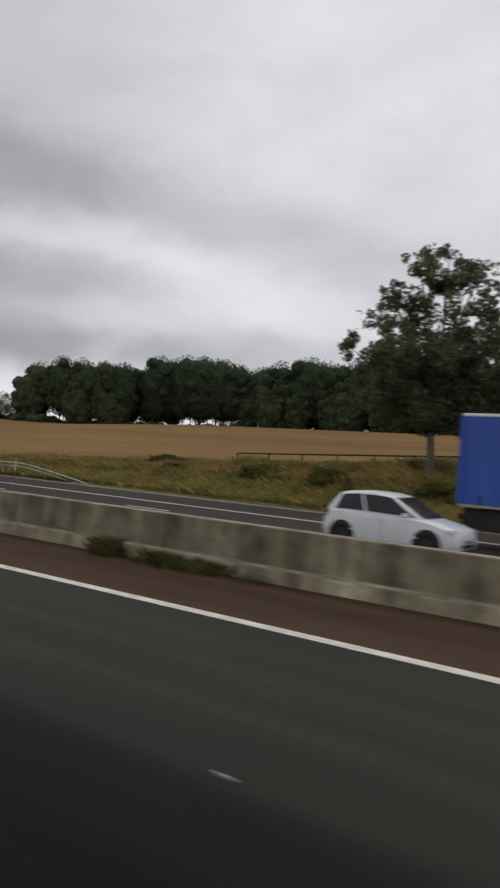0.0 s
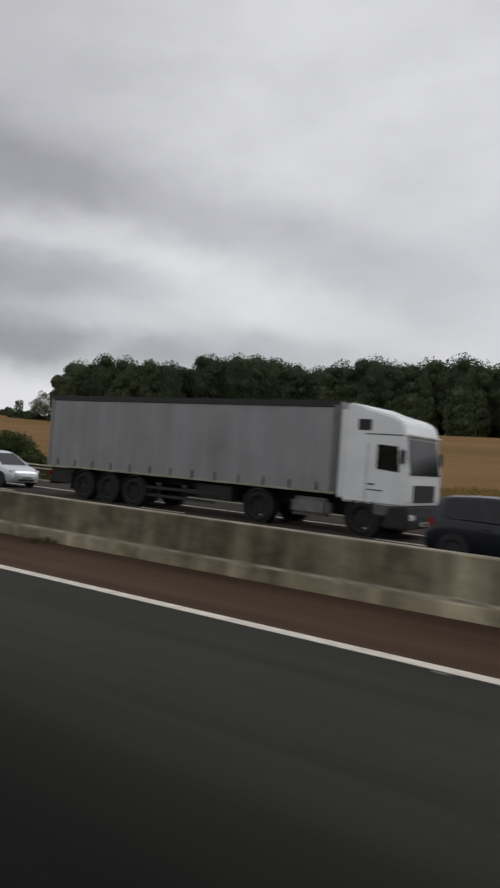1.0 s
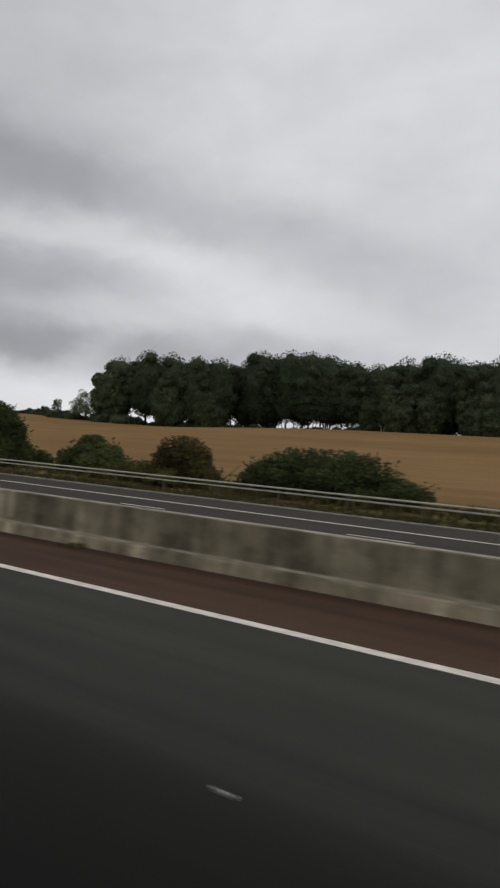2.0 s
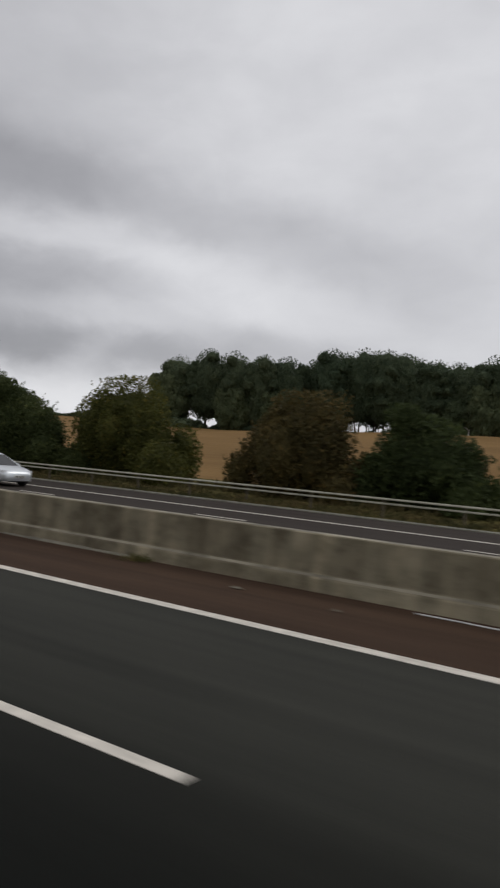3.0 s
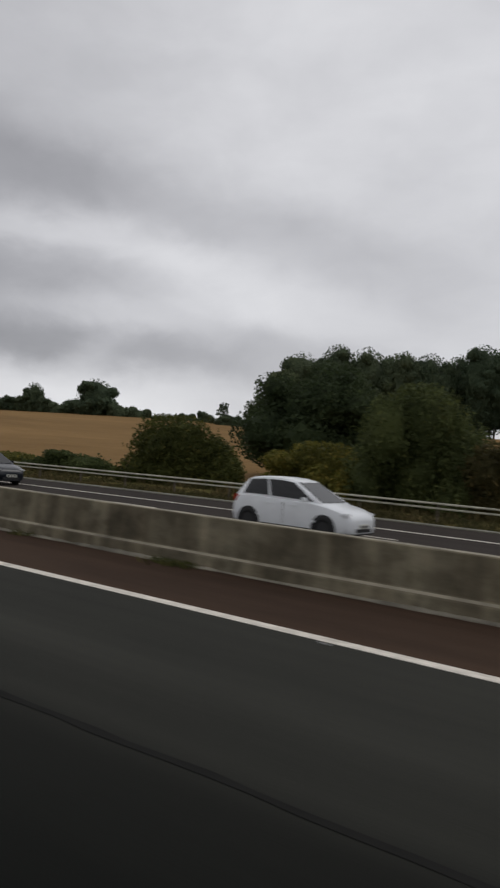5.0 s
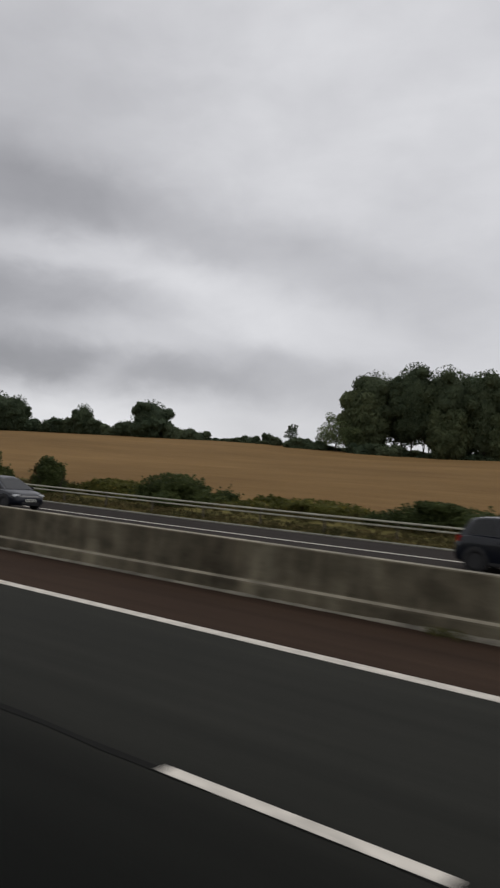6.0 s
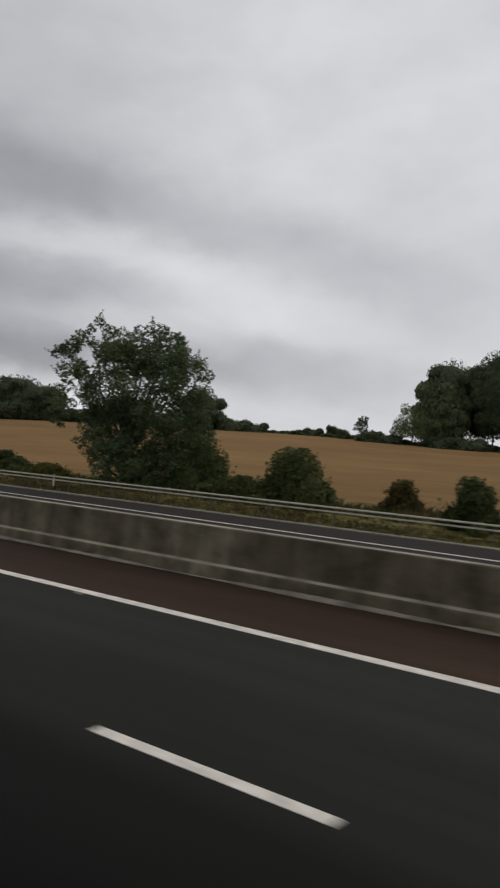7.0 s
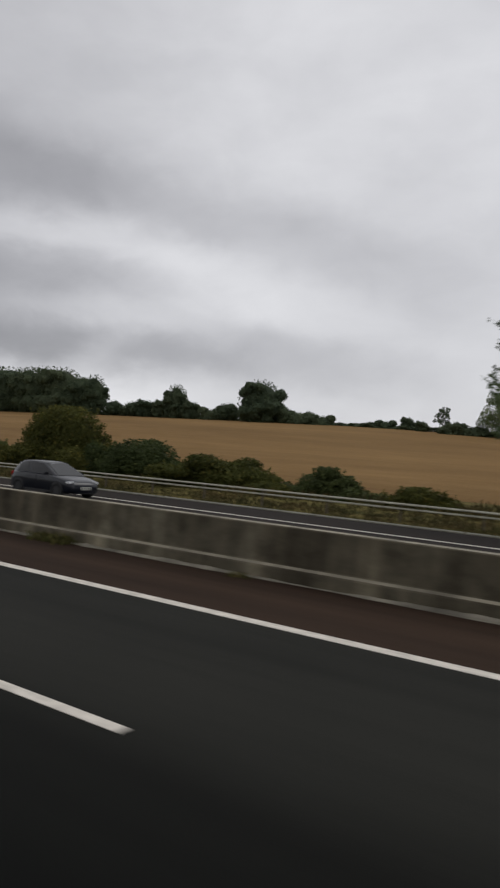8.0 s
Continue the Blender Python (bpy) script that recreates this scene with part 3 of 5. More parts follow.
# the far wood on the crest: six crowns, copied along its edge
def far_kind(seed, w, h, base, n=13000, leaf=0.6, rr=(0.14, 0.25), count=26, label="tall dark broadleaved tree at the edge of a wood", group="trees of the far wood", r=0.26, shrink=0.79, leafage=None):
    return tree("tree", seed, 0, -60, w, h, base, leaf, n, leafage or M_WOOD, M_BARK, label, "tree", group, shrink, count, r, 0.3, gz=0, rr=rr, round_top=True, spread=0.42)


PALER = "paler green tree standing before a dark wood"
WOOD_KINDS = [far_kind(101, 17, 25, 2.6), far_kind(102, 14, 23.5, 2.0), far_kind(103, 18, 25.5, 3.0), far_kind(104, 12, 17, 0.8, label=PALER, leafage=M_WOODPALE), far_kind(105, 16, 23, 3.4), far_kind(107, 11, 10, 0.0, label="low " + PALER, leafage=M_WOODPALE), far_kind(121, 15, 25, 3.6, r=0.24), far_kind(123, 17, 24.5, 3.9, r=0.24),
              far_kind(131, 4, 13, 7.0, 1500, 0.5, count=8, r=0.17, label="slim young tree among taller ones", shrink=0.5)]
SKYLINE = "dark tree in the hedge on the field's skyline"
HEDGE_KINDS = [far_kind(111, 12.5, 10.5, -1.0, 7000, 0.5, label="rounded " + SKYLINE, group="skyline trees"), far_kind(112, 8, 6.5, -0.2, 4200, 0.45, label="small " + SKYLINE, group="skyline trees"),
               far_kind(113, 9, 3.2, -0.8, 3000, 0.4, count=14, label="low hedge clump on the field's skyline", group="skyline trees"), far_kind(114, 9.5, 12, -0.8, 6500, 0.5, label="tall " + SKYLINE, group="skyline trees")]


def far_tree(kinds, kind, x, y, s=1.0, turn=0.0, wide=1.0):
    return copy_thing(kinds[kind], pose(x, y, terrain(x, y) - (1.3 if kinds is WOOD_KINDS else 0.5), 0, 0, turn) @ Matrix.Diagonal((s * wide, s * wide, s, 1)))


rngw = np.random.default_rng(5)


def wood_front(x):
    return float(np.interp(x, [-285, -262, -228, -195, -170, -100, -20, 120], [206, 212, 219, 236, 238, 240, 238, 236]))


def wood_top(x):
    """The height of the wood's skyline above the road."""
    return float(np.interp(x, [-280, -274, -268, -256, -236, -228, -219, -208, -196, -178, -168, -158, -150, -137, -127, -116, -104, 60],
                           [25, 33, 36.6, 38.6, 37.6, 34.0, 38.0, 40.4, 41.2, 40.0, 35.6, 38.3, 40.0, 37.8, 38.2, 40.2, 37.8, 38.0]))


KIND_TOP = [float(np.percentile([v.co.z for v in part_of.data.vertices], 99.7)) for k in WOOD_KINDS for part_of in k.children if part_of.name.startswith("crown")]


def wood_tree(kind, x, y, share, turn):
    """A tree of the wood that reaches a share of the skyline's height."""
    ground = terrain(x, y) - 0.8
    s = (wood_top(x) * share - ground) / KIND_TOP[kind]
    w = 0.55 * s + 0.45
    return copy_thing(WOOD_KINDS[kind], pose(x, y, ground, 0, 0, turn) @ Matrix.Diagonal((w, w, s, 1)))


def open_foot(x):
    """Where daylight shows between the trunks."""
    return -257 < x < -245 or -214 < x < -172


x = -263.5
while x < 40:
    for row in range(3):
        xx = x + rngw.normal() * 1.6 + row * 4.3
        if row == 2 and open_foot(xx):
            continue
        kind = [6, 7][rngw.integers(0, 2)] if open_foot(xx) else [0, 1, 2, 4][rngw.integers(0, 4)]
        wood_tree(kind, xx, wood_front(xx) + row * 8 + rngw.normal() * 1.5, (1.0, 1.0, 0.96)[row] * (0.95 + 0.085 * rngw.random()), rngw.random() * 360)
    if rngw.random() < 0.75 and not open_foot(x):
        wood_tree([3, 5][rngw.integers(0, 2)], x + rngw.normal() * 3, wood_front(x) - 4, 0.66 + 0.18 * rngw.random(), rngw.random() * 360)
    if open_foot(x):
        # thin stems against the light
        for k in range(8):
            xx = x + 9 * rngw.random()
            wood_tree(8, xx, wood_front(xx) - 2 + 14 * rngw.random(), 0.5 + 0.15 * rngw.random(), rngw.random() * 360)
    x += 8.4 + 3.2 * rngw.random()
for k in range(30):
    xx = -262 + 9.6 * k + rngw.normal() * 2
    if not open_foot(xx):
        far_tree(WOOD_KINDS, 5, xx, wood_front(xx) + 22, 0.4 + 0.2 * rngw.random(), rngw.random() * 360, 1.5)
wood_tree(6, -200.0, 241.0, 0.97, 20)
for i, src in enumerate(WOOD_KINDS):
    xx = -30 + 14 * i
    src.matrix_world = pose(xx, wood_front(xx) + 22, terrain(xx, wood_front(xx) + 22) - 0.4)

for k in range(34):
    xx = -268 + 3.4 * k + rngw.normal() * 0.8
    s = 0.55 + 0.8 * rngw.random() if open_foot(xx) else 0.8 + 0.35 * rngw.random()
    far_tree(HEDGE_KINDS, 2, xx, wood_front(xx) - 1.5, s, rngw.random() * 360, 1.2)

# pale-stemmed birches at the wood's edge
for i, (xx, hh) in enumerate([(-146.5, 15.0), (-163.0, 12.0), (-111.0, 14.0), (-131.0, 12.0), (-156.0, 13.0)]):
    tree("birch_tree", 820 + i, xx, wood_front(xx) - 6.0, 8.0, hh, 4.6, 0.45, 1500, M_WOOD, M_BIRCH, "slender birch with a pale stem before the wood", "tree", "birches before the wood", shrink=0, count=18, trunk_r=0.3, rr=(0.12, 0.2), spread=0.6)

# field hedge and single trees along the skyline
for xx, yy, kind, s, wide in [(-293, 199, 1, 0.5, 1.0), (-299, 203, 1, 0.62, 0.9), (-306, 203, 2, 0.8, 1.0), (-262, 198, 2, 1.0, 1.0), (-256, 202, 2, 1.1, 1.1), (-278, 197, 2, 0.9, 1.1), (-282, 196, 2, 1.0, 1.0),
                              (-326, 200, 2, 1.0, 1.0), (-339, 199, 1, 0.72, 0.9), (-334, 200, 2, 1.1, 0.9), (-348, 198, 0, 1.12, 1.0), (-362, 199, 1, 0.82, 1.1), (-369, 200, 2, 1.1, 1.0), (-384, 198, 3, 0.86, 0.95), (-377, 198, 1, 0.85, 0.9),
                              (-391, 199, 1, 0.86, 1.0), (-399, 199, 1, 0.86, 1.1), (-407, 200, 1, 0.78, 1.2), (-416, 199, 1, 0.8, 1.0), (-427, 199, 3, 1.1, 0.9), (-436, 200, 0, 1.2, 0.9), (-446, 200, 0, 1.5, 0.9), (-457, 200, 0, 1.55, 0.95), (-468, 201, 3, 1.35, 1.2),
                              (-480, 201, 0, 1.55, 1.0), (-493, 202, 0, 1.6, 1.0), (-507, 203, 0, 1.7, 1.0), (-524, 204, 0, 1.6, 1.1), (-542, 205, 0, 1.7, 1.1), (-560, 206, 0, 1.7, 1.1)]:
    far_tree(HEDGE_KINDS, kind, xx, yy, s * (1.32 if xx < -330 else 1.16), rngw.random() * 360, wide)
k = -264.0
while k > -430:
    far_tree(HEDGE_KINDS, 2, k, 203 + rngw.normal() * 0.6, 0.42 + 0.25 * rngw.random(), rngw.random() * 360, 1.6)
    k -= 5.0
for i, src in enumerate(HEDGE_KINDS):
    xx = -566 - 12 * i
    src.matrix_world = pose(xx, 206, terrain(xx, 206) - 0.4)
tree("tree", 631, -271.0, 199, 17.0, 13.2, 1.0, 0.42, 6000, M_ASH, M_BARK, "thin open-crowned tree beside the wood's end", shrink=0, count=30, trunk_r=0.28, rr=(0.09, 0.15))
tree("tree", 641, -286.5, 198, 6.0, 8.0, 1.4, 0.5, 800, M_WOOD, M_BARK, "small thin tree on the field's skyline", shrink=0, count=16, trunk_r=0.2, rr=(0.09, 0.15))

# roadside hedge, bush by bush
HEDGE_Y = 31.5
BUSHES = [
    (-53.5, -48.6, 2.2, M_DARKB, "small dark green bush in dry grass"),
    (-77.4, -66.7, 2.3, M_DARKB, "broad dark green bush behind the guardrail"),
    (-82.3, -77.9, 2.5, M_RUST, "brownish-green bush behind the guardrail"),
    (-86.4, -77.0, 1.1, M_BUSH, "low green hedge joining two bushes"),
    (-91.4, -85.2, 2.3, M_DARKB, "round dark green bush behind the guardrail"),
    (-100.2, -93.4, 4.3, M_DARKB, "dense dark green bush behind the guardrail"),
    (-107.0, -99.8, 4.9, M_RUST, "bush with browning leaves behind the guardrail"),
    (-119.4, -110.6, 5.6, M_BUSH, "tall roadside bush with a few yellowing leaves"),
    (-126.8, -118.2, 5.2, M_DARKB, "tall dense dark green bush behind the guardrail"),
    (-131.4, -124.4, 4.1, M_BUSH, "green bush in the thick of the hedge"),
    (-135.0, -128.2, 3.3, M_YELL, "yellowish-green hedge section behind the guardrail"),
    (-139.8, -134.2, 2.5, M_YELL, "low yellowish hedge section behind the guardrail"),
    (-137.6, -131.4, 3.2, M_BUSH, "green hedge section below a thin ash"),
    (-142.4, -138.4, 2.1, M_BUSH, "low green hedge section behind the guardrail"),
    (-145.4, -141.8, 3.0, M_RUST, "small bush with brown-tipped shoots in the hedge"),
    (-150.6, -144.4, 5.2, M_DARKB, "tall dark green bush above the hedge"),
    (-155.8, -149.4, 2.6, M_YELL, "yellow-green hedge section below a larger tree"),
    (-165.4, -157.4, 3.5, M_BUSH, "spreading green bush behind the guardrail"),
    (-174.6, -165.6, 1.2, M_DARKB, "low dark hedge behind the guardrail"),
    (-183.0, -174.0, 0.8, M_BUSH, "low straggling brambles behind the guardrail"),
    (-188.8, -182.8, 1.5, M_DARKB, "low rounded dark hedge behind the guardrail"),
    (-194.0, -187.6, 0.95, M_BUSH, "low thin hedge behind the guardrail"),
    (-195.5, -193.4, 2.0, M_DARKB, "small upright dark green bush behind the guardrail"),
    (-199.9, -198.0, 1.6, M_RUST, "small reddish-brown bush behind the guardrail"),
    (-206.0, -201.8, 2.7, M_DARKB, "rounded green bush behind the guardrail"),
    (-212.0, -209.3, 2.8, M_DARKB, "dark green bush beside an ash tree"),
    (-209.6, -204.6, 1.2, M_DARKB, "low dark green hedge behind the guardrail"),
    (-224.2, -221.2, 0.9, M_BUSH, "low clump of brambles behind the guardrail"),
    (-230.0, -225.2, 1.4, M_DARKB, "low dark bush behind the guardrail"),
    (-238.4, -229.6, 1.6, M_BUSH, "long low hedge section behind the guardrail"),
    (-243.4, -236.4, 2.2, M_DARKB, "dark hedge section rising to a taller bush"),
    (-252.2, -242.0, 3.9, M_BUSH, "tall green bush at the end of a hedge"),
    (-263.0, -250.0, 2.1, M_DARKB, "dark green hedge section behind the guardrail"),
]
# bushes that stand before or behind the hedge's line, by their far end
OFF_LINE = {-195.5: -1.9, -199.9: 1.5, -131.4: -1.3, -135.0: -1.3, -139.8: -1.3, -137.6: -1.3, -126.8: -1.3}
for i, (x0, x1, h, m, label) in enumerate(BUSHES):
    bush("bush", 300 + 7 * i, x0, x1, HEDGE_Y + OFF_LINE.get(x0, 0.8 if i % 3 == 1 else 0.0), h, m, label)
# brambles and scrub on the bank
for i, (x0, x1, y, h, m, label) in enumerate([
    (-32.5, -28.8, 34.6, 0.9, M_BUSH, "low olive-green scrub on the bank"), (-29.6, -26.2, 32.6, 0.7, M_SCRUB, "yellowing brambles on the bank"),
    (-26.4, -22.6, 34.8, 0.9, M_SCRUB, "rust-brown bracken on the bank"), (-23.4, -20.0, 32.4, 0.8, M_BUSH, "olive-green brambles on the bank"),
    (-20.6, -17.0, 34.4, 0.8, M_SCRUB, "yellow-green scrub on the bank"), (-18.4, -15.4, 31.4, 0.9, M_BUSH, "olive-green brambles on the bank"),
    (-15.6, -11.0, 34.8, 1.0, M_SCRUB, "rust-brown bracken on the bank"), (-12.8, -10.4, 31.0, 0.7, M_BUSH, "olive-green bramble clump on the bank"),
    (-9.0, -4.0, 33.0, 0.9, M_SCRUB, "yellow-green scrub on the bank"), (-38.6, -35.0, 32.4, 0.55, M_SCRUB, "brown dock and grass clump on the bank"), (-44.0, -40.4, 32.8, 0.6, M_SCRUB, "straw-coloured weed clump on the verge")]):
    bush("scrub", 700 + 11 * i, x0, x1, y, h, m, label, leaf=0.1, depth=2.6, group="scrub on the bank", category="scrub")

# roadside trees
ASH_CLUMPS = [(-2.1, 7.5, 1.7, 0), (-3.4, 7.3, 0.9, 0), (-2.0, 8.9, 0.95, 0), (-1.0, 8.4, 1.1, 0), (0.5, 7.9, 1.7, 1), (1.2, 8.9, 1.0, 0), (-0.4, 5.9, 2.5, 1), (-3.0, 5.4, 1.4, 0), (-3.4, 4.2, 1.0, 0), (3.2, 6.3, 1.7, 1), (2.2, 7.6, 1.45, 1), (1.7, 6.6, 1.4, 0), (-1.0, 7.4, 1.2, 0),
              (3.5, 4.0, 1.45, 1), (3.6, 1.6, 1.5, 1), (2.1, 4.7, 1.6, 1), (0.9, 2.9, 2.4, 1), (-1.9, 2.8, 1.2, 1), (-1.5, 1.3, 0.75, 0), (2.6, 2.0, 1.5, 1), (-0.4, 4.0, 1.7, 1), (1.8, 0.9, 1.2, 1), (-0.6, 1.5, 1.3, 1), (0.8, 1.3, 1.5, 1), (3.2, 1.0, 1.3, 1), (4.0, 3.0, 1.3, 1), (4.3, 4.9, 0.9, 0), (2.2, 8.4, 1.0, 0), (3.0, 7.4, 1.0, 1)]

FIRST_ASH = [(-1.3, 10.5, 0.8, 0), (0.2, 10.3, 1.1, 0), (1.7, 10.0, 0.9, 0), (2.8, 9.4, 0.7, 0), (-0.7, 9.3, 1.2, 0), (1.0, 8.9, 1.4, 0), (-2.6, 8.9, 0.6, 0), (-1.9, 8.1, 1.0, 0), (-2.9, 7.4, 0.7, 0), (-0.1, 7.8, 1.5, 0), (2.2, 7.9, 1.3, 0), (3.0, 6.9, 1.0, 0), (-1.6, 6.8, 1.2, 0),
             (-4.0, 6.0, 0.7, 0), (-3.2, 5.9, 0.6, 0), (-2.2, 5.6, 1.1, 1), (-0.6, 6.1, 1.4, 1), (1.2, 6.3, 1.5, 1), (2.6, 5.6, 1.4, 1), (0.2, 4.8, 1.6, 1), (-1.5, 4.4, 1.4, 1), (2.0, 4.3, 1.5, 1), (3.4, 4.4, 1.3, 1), (-2.4, 4.0, 1.1, 1), (-0.4, 3.6, 1.2, 1), (1.3, 3.5, 1.2, 1), (3.0, 3.4, 1.2, 1)]


def spreading_ash(x, y, seed, label, clumps, leafage=M_ASH, bark=M_BARK, fork=5.6, inner=15000, lift=0.0):
    """An ash with a crown of separate clumps (across, up, radius, dense) on forking limbs."""
    rng = np.random.default_rng(seed)
    t = new("ash_tree")
    t.matrix_world = pose(x, y, terrain(x, y) - 0.1, 0, 0, 35)
    bm = bmesh.new()
    limbs(bm, rng, (0, 0, -0.3), (-0.2, 0, fork), 0.24, 1.8, 9, 2.4)
    for a, z, r, dense in clumps:
        tube(bm, (0.1 * a, 0, max(0.5 + lift, z * 0.45 - 0.4)), (a * 0.55, 0.2 * rng.normal(), max(z * 0.8, 0.5 + lift)), 0.09, 0.05, 6)
        tube(bm, (a * 0.55, 0, max(z * 0.8, 0.5 + lift)), (a, 0, z + 0.3 * r), 0.05, 0.02, 5)
    part("trunk", bm, bark, t)
    small, solid = [], []
    for a, z, r, dense in clumps:
        v = rng.normal() * (0.9 if dense else 0.3) - (1.3 if a < -2 else 0.8 if a > 2.4 else 0.0)
        if dense:
            solid.append((a, v, z, r * 0.9, r * 1.15, r * 0.9))
        for k in range(14 if dense else 13):
            d = rng.normal(size=3)
            d /= np.linalg.norm(d)
            q = r * (0.22 + 0.17 * rng.random())
            small.append((a + d[0] * (r - q * 0.6), v + d[1] * (1.2 * r - q * 0.6), max(q * 0.7, z + d[2] * (r - q * 0.6)), q, q, q * 0.8))
    pts, ways = blob_points(rng, small, 32000)
    p2, w2 = blob_points(rng, solid, inner)
    # loose leaves inside the dense clumps
    p2 = p2 - w2 * np.array([0.9, 0.9, 0.9]) * rng.random((len(p2), 1)) ** 2
    p3, w3 = shoots(rng, small, 900, 0.5, 8, 0.17)
    c = new("crown", crown_from("crown", rng, np.concatenate([pts, p2, p3]), np.concatenate([ways, w2, w3]), 0.16, leafage, solid, 0, 1.0))
    c.parent = t
    return tagged(t, label, "tree")


def sparse_ash(x, y, seed, label):
    """A sickly ash: bare limbs that carry small separate tufts of leaves."""
    rng = np.random.default_rng(seed)
    t = new("ash_tree")
    t.matrix_world = pose(x, y, terrain(x, y) - 0.1, 0, 0, 33) @ Matrix.Scale(0.925, 4)
    bm = bmesh.new()
    tube(bm, (0, 0, -0.3), (0.1, 0, 2.4), 0.17, 0.13, 8)
    tips, blobs = [], []
    for k in range(7):
        a = -3.0 + 5.6 * k / 6 + 0.3 * rng.normal()
        e = Vector((a * 0.62, 0.8 * rng.normal(), 6.2 + 0.9 * rng.normal() - 0.12 * a * a))
        tube(bm, (0.1, 0, 2.2), e, 0.045, 0.018, 6)
        tips.append(e)
    for k in range(150):
        b = tips[rng.integers(0, len(tips))]
        q = Vector((-3.5 + 6.3 * rng.random(), 1.1 * rng.normal(), 4.8 + 4.7 * rng.random() ** 0.9))
        if q.z > 8.8 and not -1.2 < q.x < 2.2:
            q.z -= 1.2
        near = min(tips, key=lambda v: (v - q).length)
        tube(bm, near.lerp(b, 0.1), q, 0.012, 0.005, 4)
        r = 0.15 + 0.13 * rng.random()
        blobs.append((q.x, q.y, q.z, r * 1.15, r, r))
    for k in range(70):
        r = 0.17 + 0.13 * rng.random()
        blobs.append((-2.4 + 4.6 * rng.random(), 0.8 * rng.normal(), 3.1 + 1.9 * rng.random(), r * 1.15, r, r))
    for k in range(14):
        r = 0.22 + 0.1 * rng.random()
        blobs.append((3.7 + 0.4 * rng.normal(), 0.4 * rng.normal(), 4.8 + 1.9 * rng.random(), r, r, r))
    tube(bm, (0.1, 0, 2.2), (3.6, 0, 5.7), 0.04, 0.015, 5)
    part("trunk", bm, M_BARK, t)
    pts, ways = blob_points(rng, blobs, 6200)
    c = new("crown", crown_from("crown", rng, pts, ways, 0.18, M_GREYASH, blobs, 0, 0.9))
    c.parent = t
    return tagged(t, label, "tree")


spreading_ash(-215.9, 31.5, 411, "full leafy ash tree standing behind the guardrail", ASH_CLUMPS)
tree("ash_tree", 445, -125.2, 29.3, 2.4, 6.8, 2.4, 0.2, 900, M_DARKB, M_BARK, "slim young ash beside a thin-crowned ash", shrink=0, count=16, trunk_r=0.07, rr=(0.08, 0.14))
sparse_ash(-129.3, 29.6, 433, "thin-crowned ash tree with sky showing through")
spreading_ash(-13.1, 33.0, 455, "tall ash tree with an open upper crown", FIRST_ASH, M_GREYASH, M_PALEBARK, 7.0, 13000, 2.4)
tree("oak_tree", 477, -159.8, 44.0, 13.4, 8.4, -0.6, 0.24, 36000, M_OAK, M_BARK, "broad dark tree at the field's near edge", shrink=0.6, count=34, trunk_r=0.3, rr=(0.12, 0.2), spread=0.7)


# ---- grass ----
def tufts(name, seed, n, area, height, material, label, width=0.05, lean=0.35, blades=5):
    rng = np.random.default_rng(seed)
    v, f = [], []
    x0, x1, y0, y1 = area
    for i in range(n):
        x, y = x0 + (x1 - x0) * rng.random(), y0 + (y1 - y0) * rng.random()
        z = terrain(x, y) if y > 25.9 else 0.0
        if x1 - x0 > 20 and (rng.random() > (x - x0) / 14 + 0.05 or rng.random() > (y1 - y) / 2.2 + 0.4 * noise.noise((x * 0.3, 0, 9)) + 0.1):
            continue  # thins out towards its ends
        hh = height * (0.5 + 0.8 * rng.random()) * (0.7 + 0.6 * (noise.noise((x * 0.25, y * 0.4, 3)) + 0.5))
        if hh < 0.06:
            continue
        for b in range(blades):
            a = rng.random() * 6.283
            w = width * (0.5 + rng.random())
            px, py = x + rng.normal() * 0.12, y + rng.normal() * 0.12
            lx, ly = rng.normal() * lean * hh, rng.normal() * lean * hh
            k = len(v)
            ca, sa = math.cos(a) * w, math.sin(a) * w
            v += [(px - ca, py - sa, z - 0.03), (px + ca, py + sa, z - 0.03), (px + lx * 0.4 + ca * 0.6, py + ly * 0.4 + sa * 0.6, z + hh * 0.6), (px + lx, py + ly, z + hh)]
            f += [(k, k + 1, k + 2), (k, k + 2, k + 3)]
    return tagged(raw(name, v, f, material), label, "grass", kind="stuff")


tufts("tall_grass", 21, 17000, (-48, 14, 31.5, 39.5), 0.5, M_DRY, "tall dry grass at the field's edge", 0.018, 0.6, 7)
tufts("verge_weeds", 24, 15000, (-48, 14, 27.3, 33.5), 0.32, M_VERGE, "olive and ochre grass and weeds on the verge", 0.022, 0.8, 7)
tufts("verge_grass", 22, 15000, (-270, -30, 26.1, 29.5), 0.15, M_OLIVE, "short olive-green grass under the guardrail", 0.03)
tufts("hedge_bottom_grass", 23, 9000, (-270, -40, 29.5, 35.5), 0.36, M_OLIVE, "rank olive-green grass at the hedge bottom", 0.035)

# ---- vehicles ----
M_TYRE = plain("tyre rubber", (0.012, 0.012, 0.012), 0.9)
M_RIM = plain("alloy", (0.46, 0.47, 0.48), 0.45, 0.4)
M_DULL = plain("dirty wheel steel", (0.030, 0.030, 0.030), 0.8, 0.1)
M_TANK = plain("dirty aluminium tank", (0.16, 0.16, 0.15), 0.6, 0.2, 0.3)
M_BLACK = plain("black plastic", (0.015, 0.015, 0.016), 0.6)
M_LAMP = plain("lamp glass", (0.75, 0.76, 0.78), 0.15, 0.1)
M_RED = plain("red lamp glass", (0.35, 0.012, 0.01), 0.2)
M_PLATE = plain("number plate", (0.62, 0.62, 0.56), 0.4)
M_BAR = plain("plate characters", (0.02, 0.02, 0.02), 0.5)
M_SKIRT = plain("grey plastic skirt", (0.10, 0.10, 0.105), 0.6)
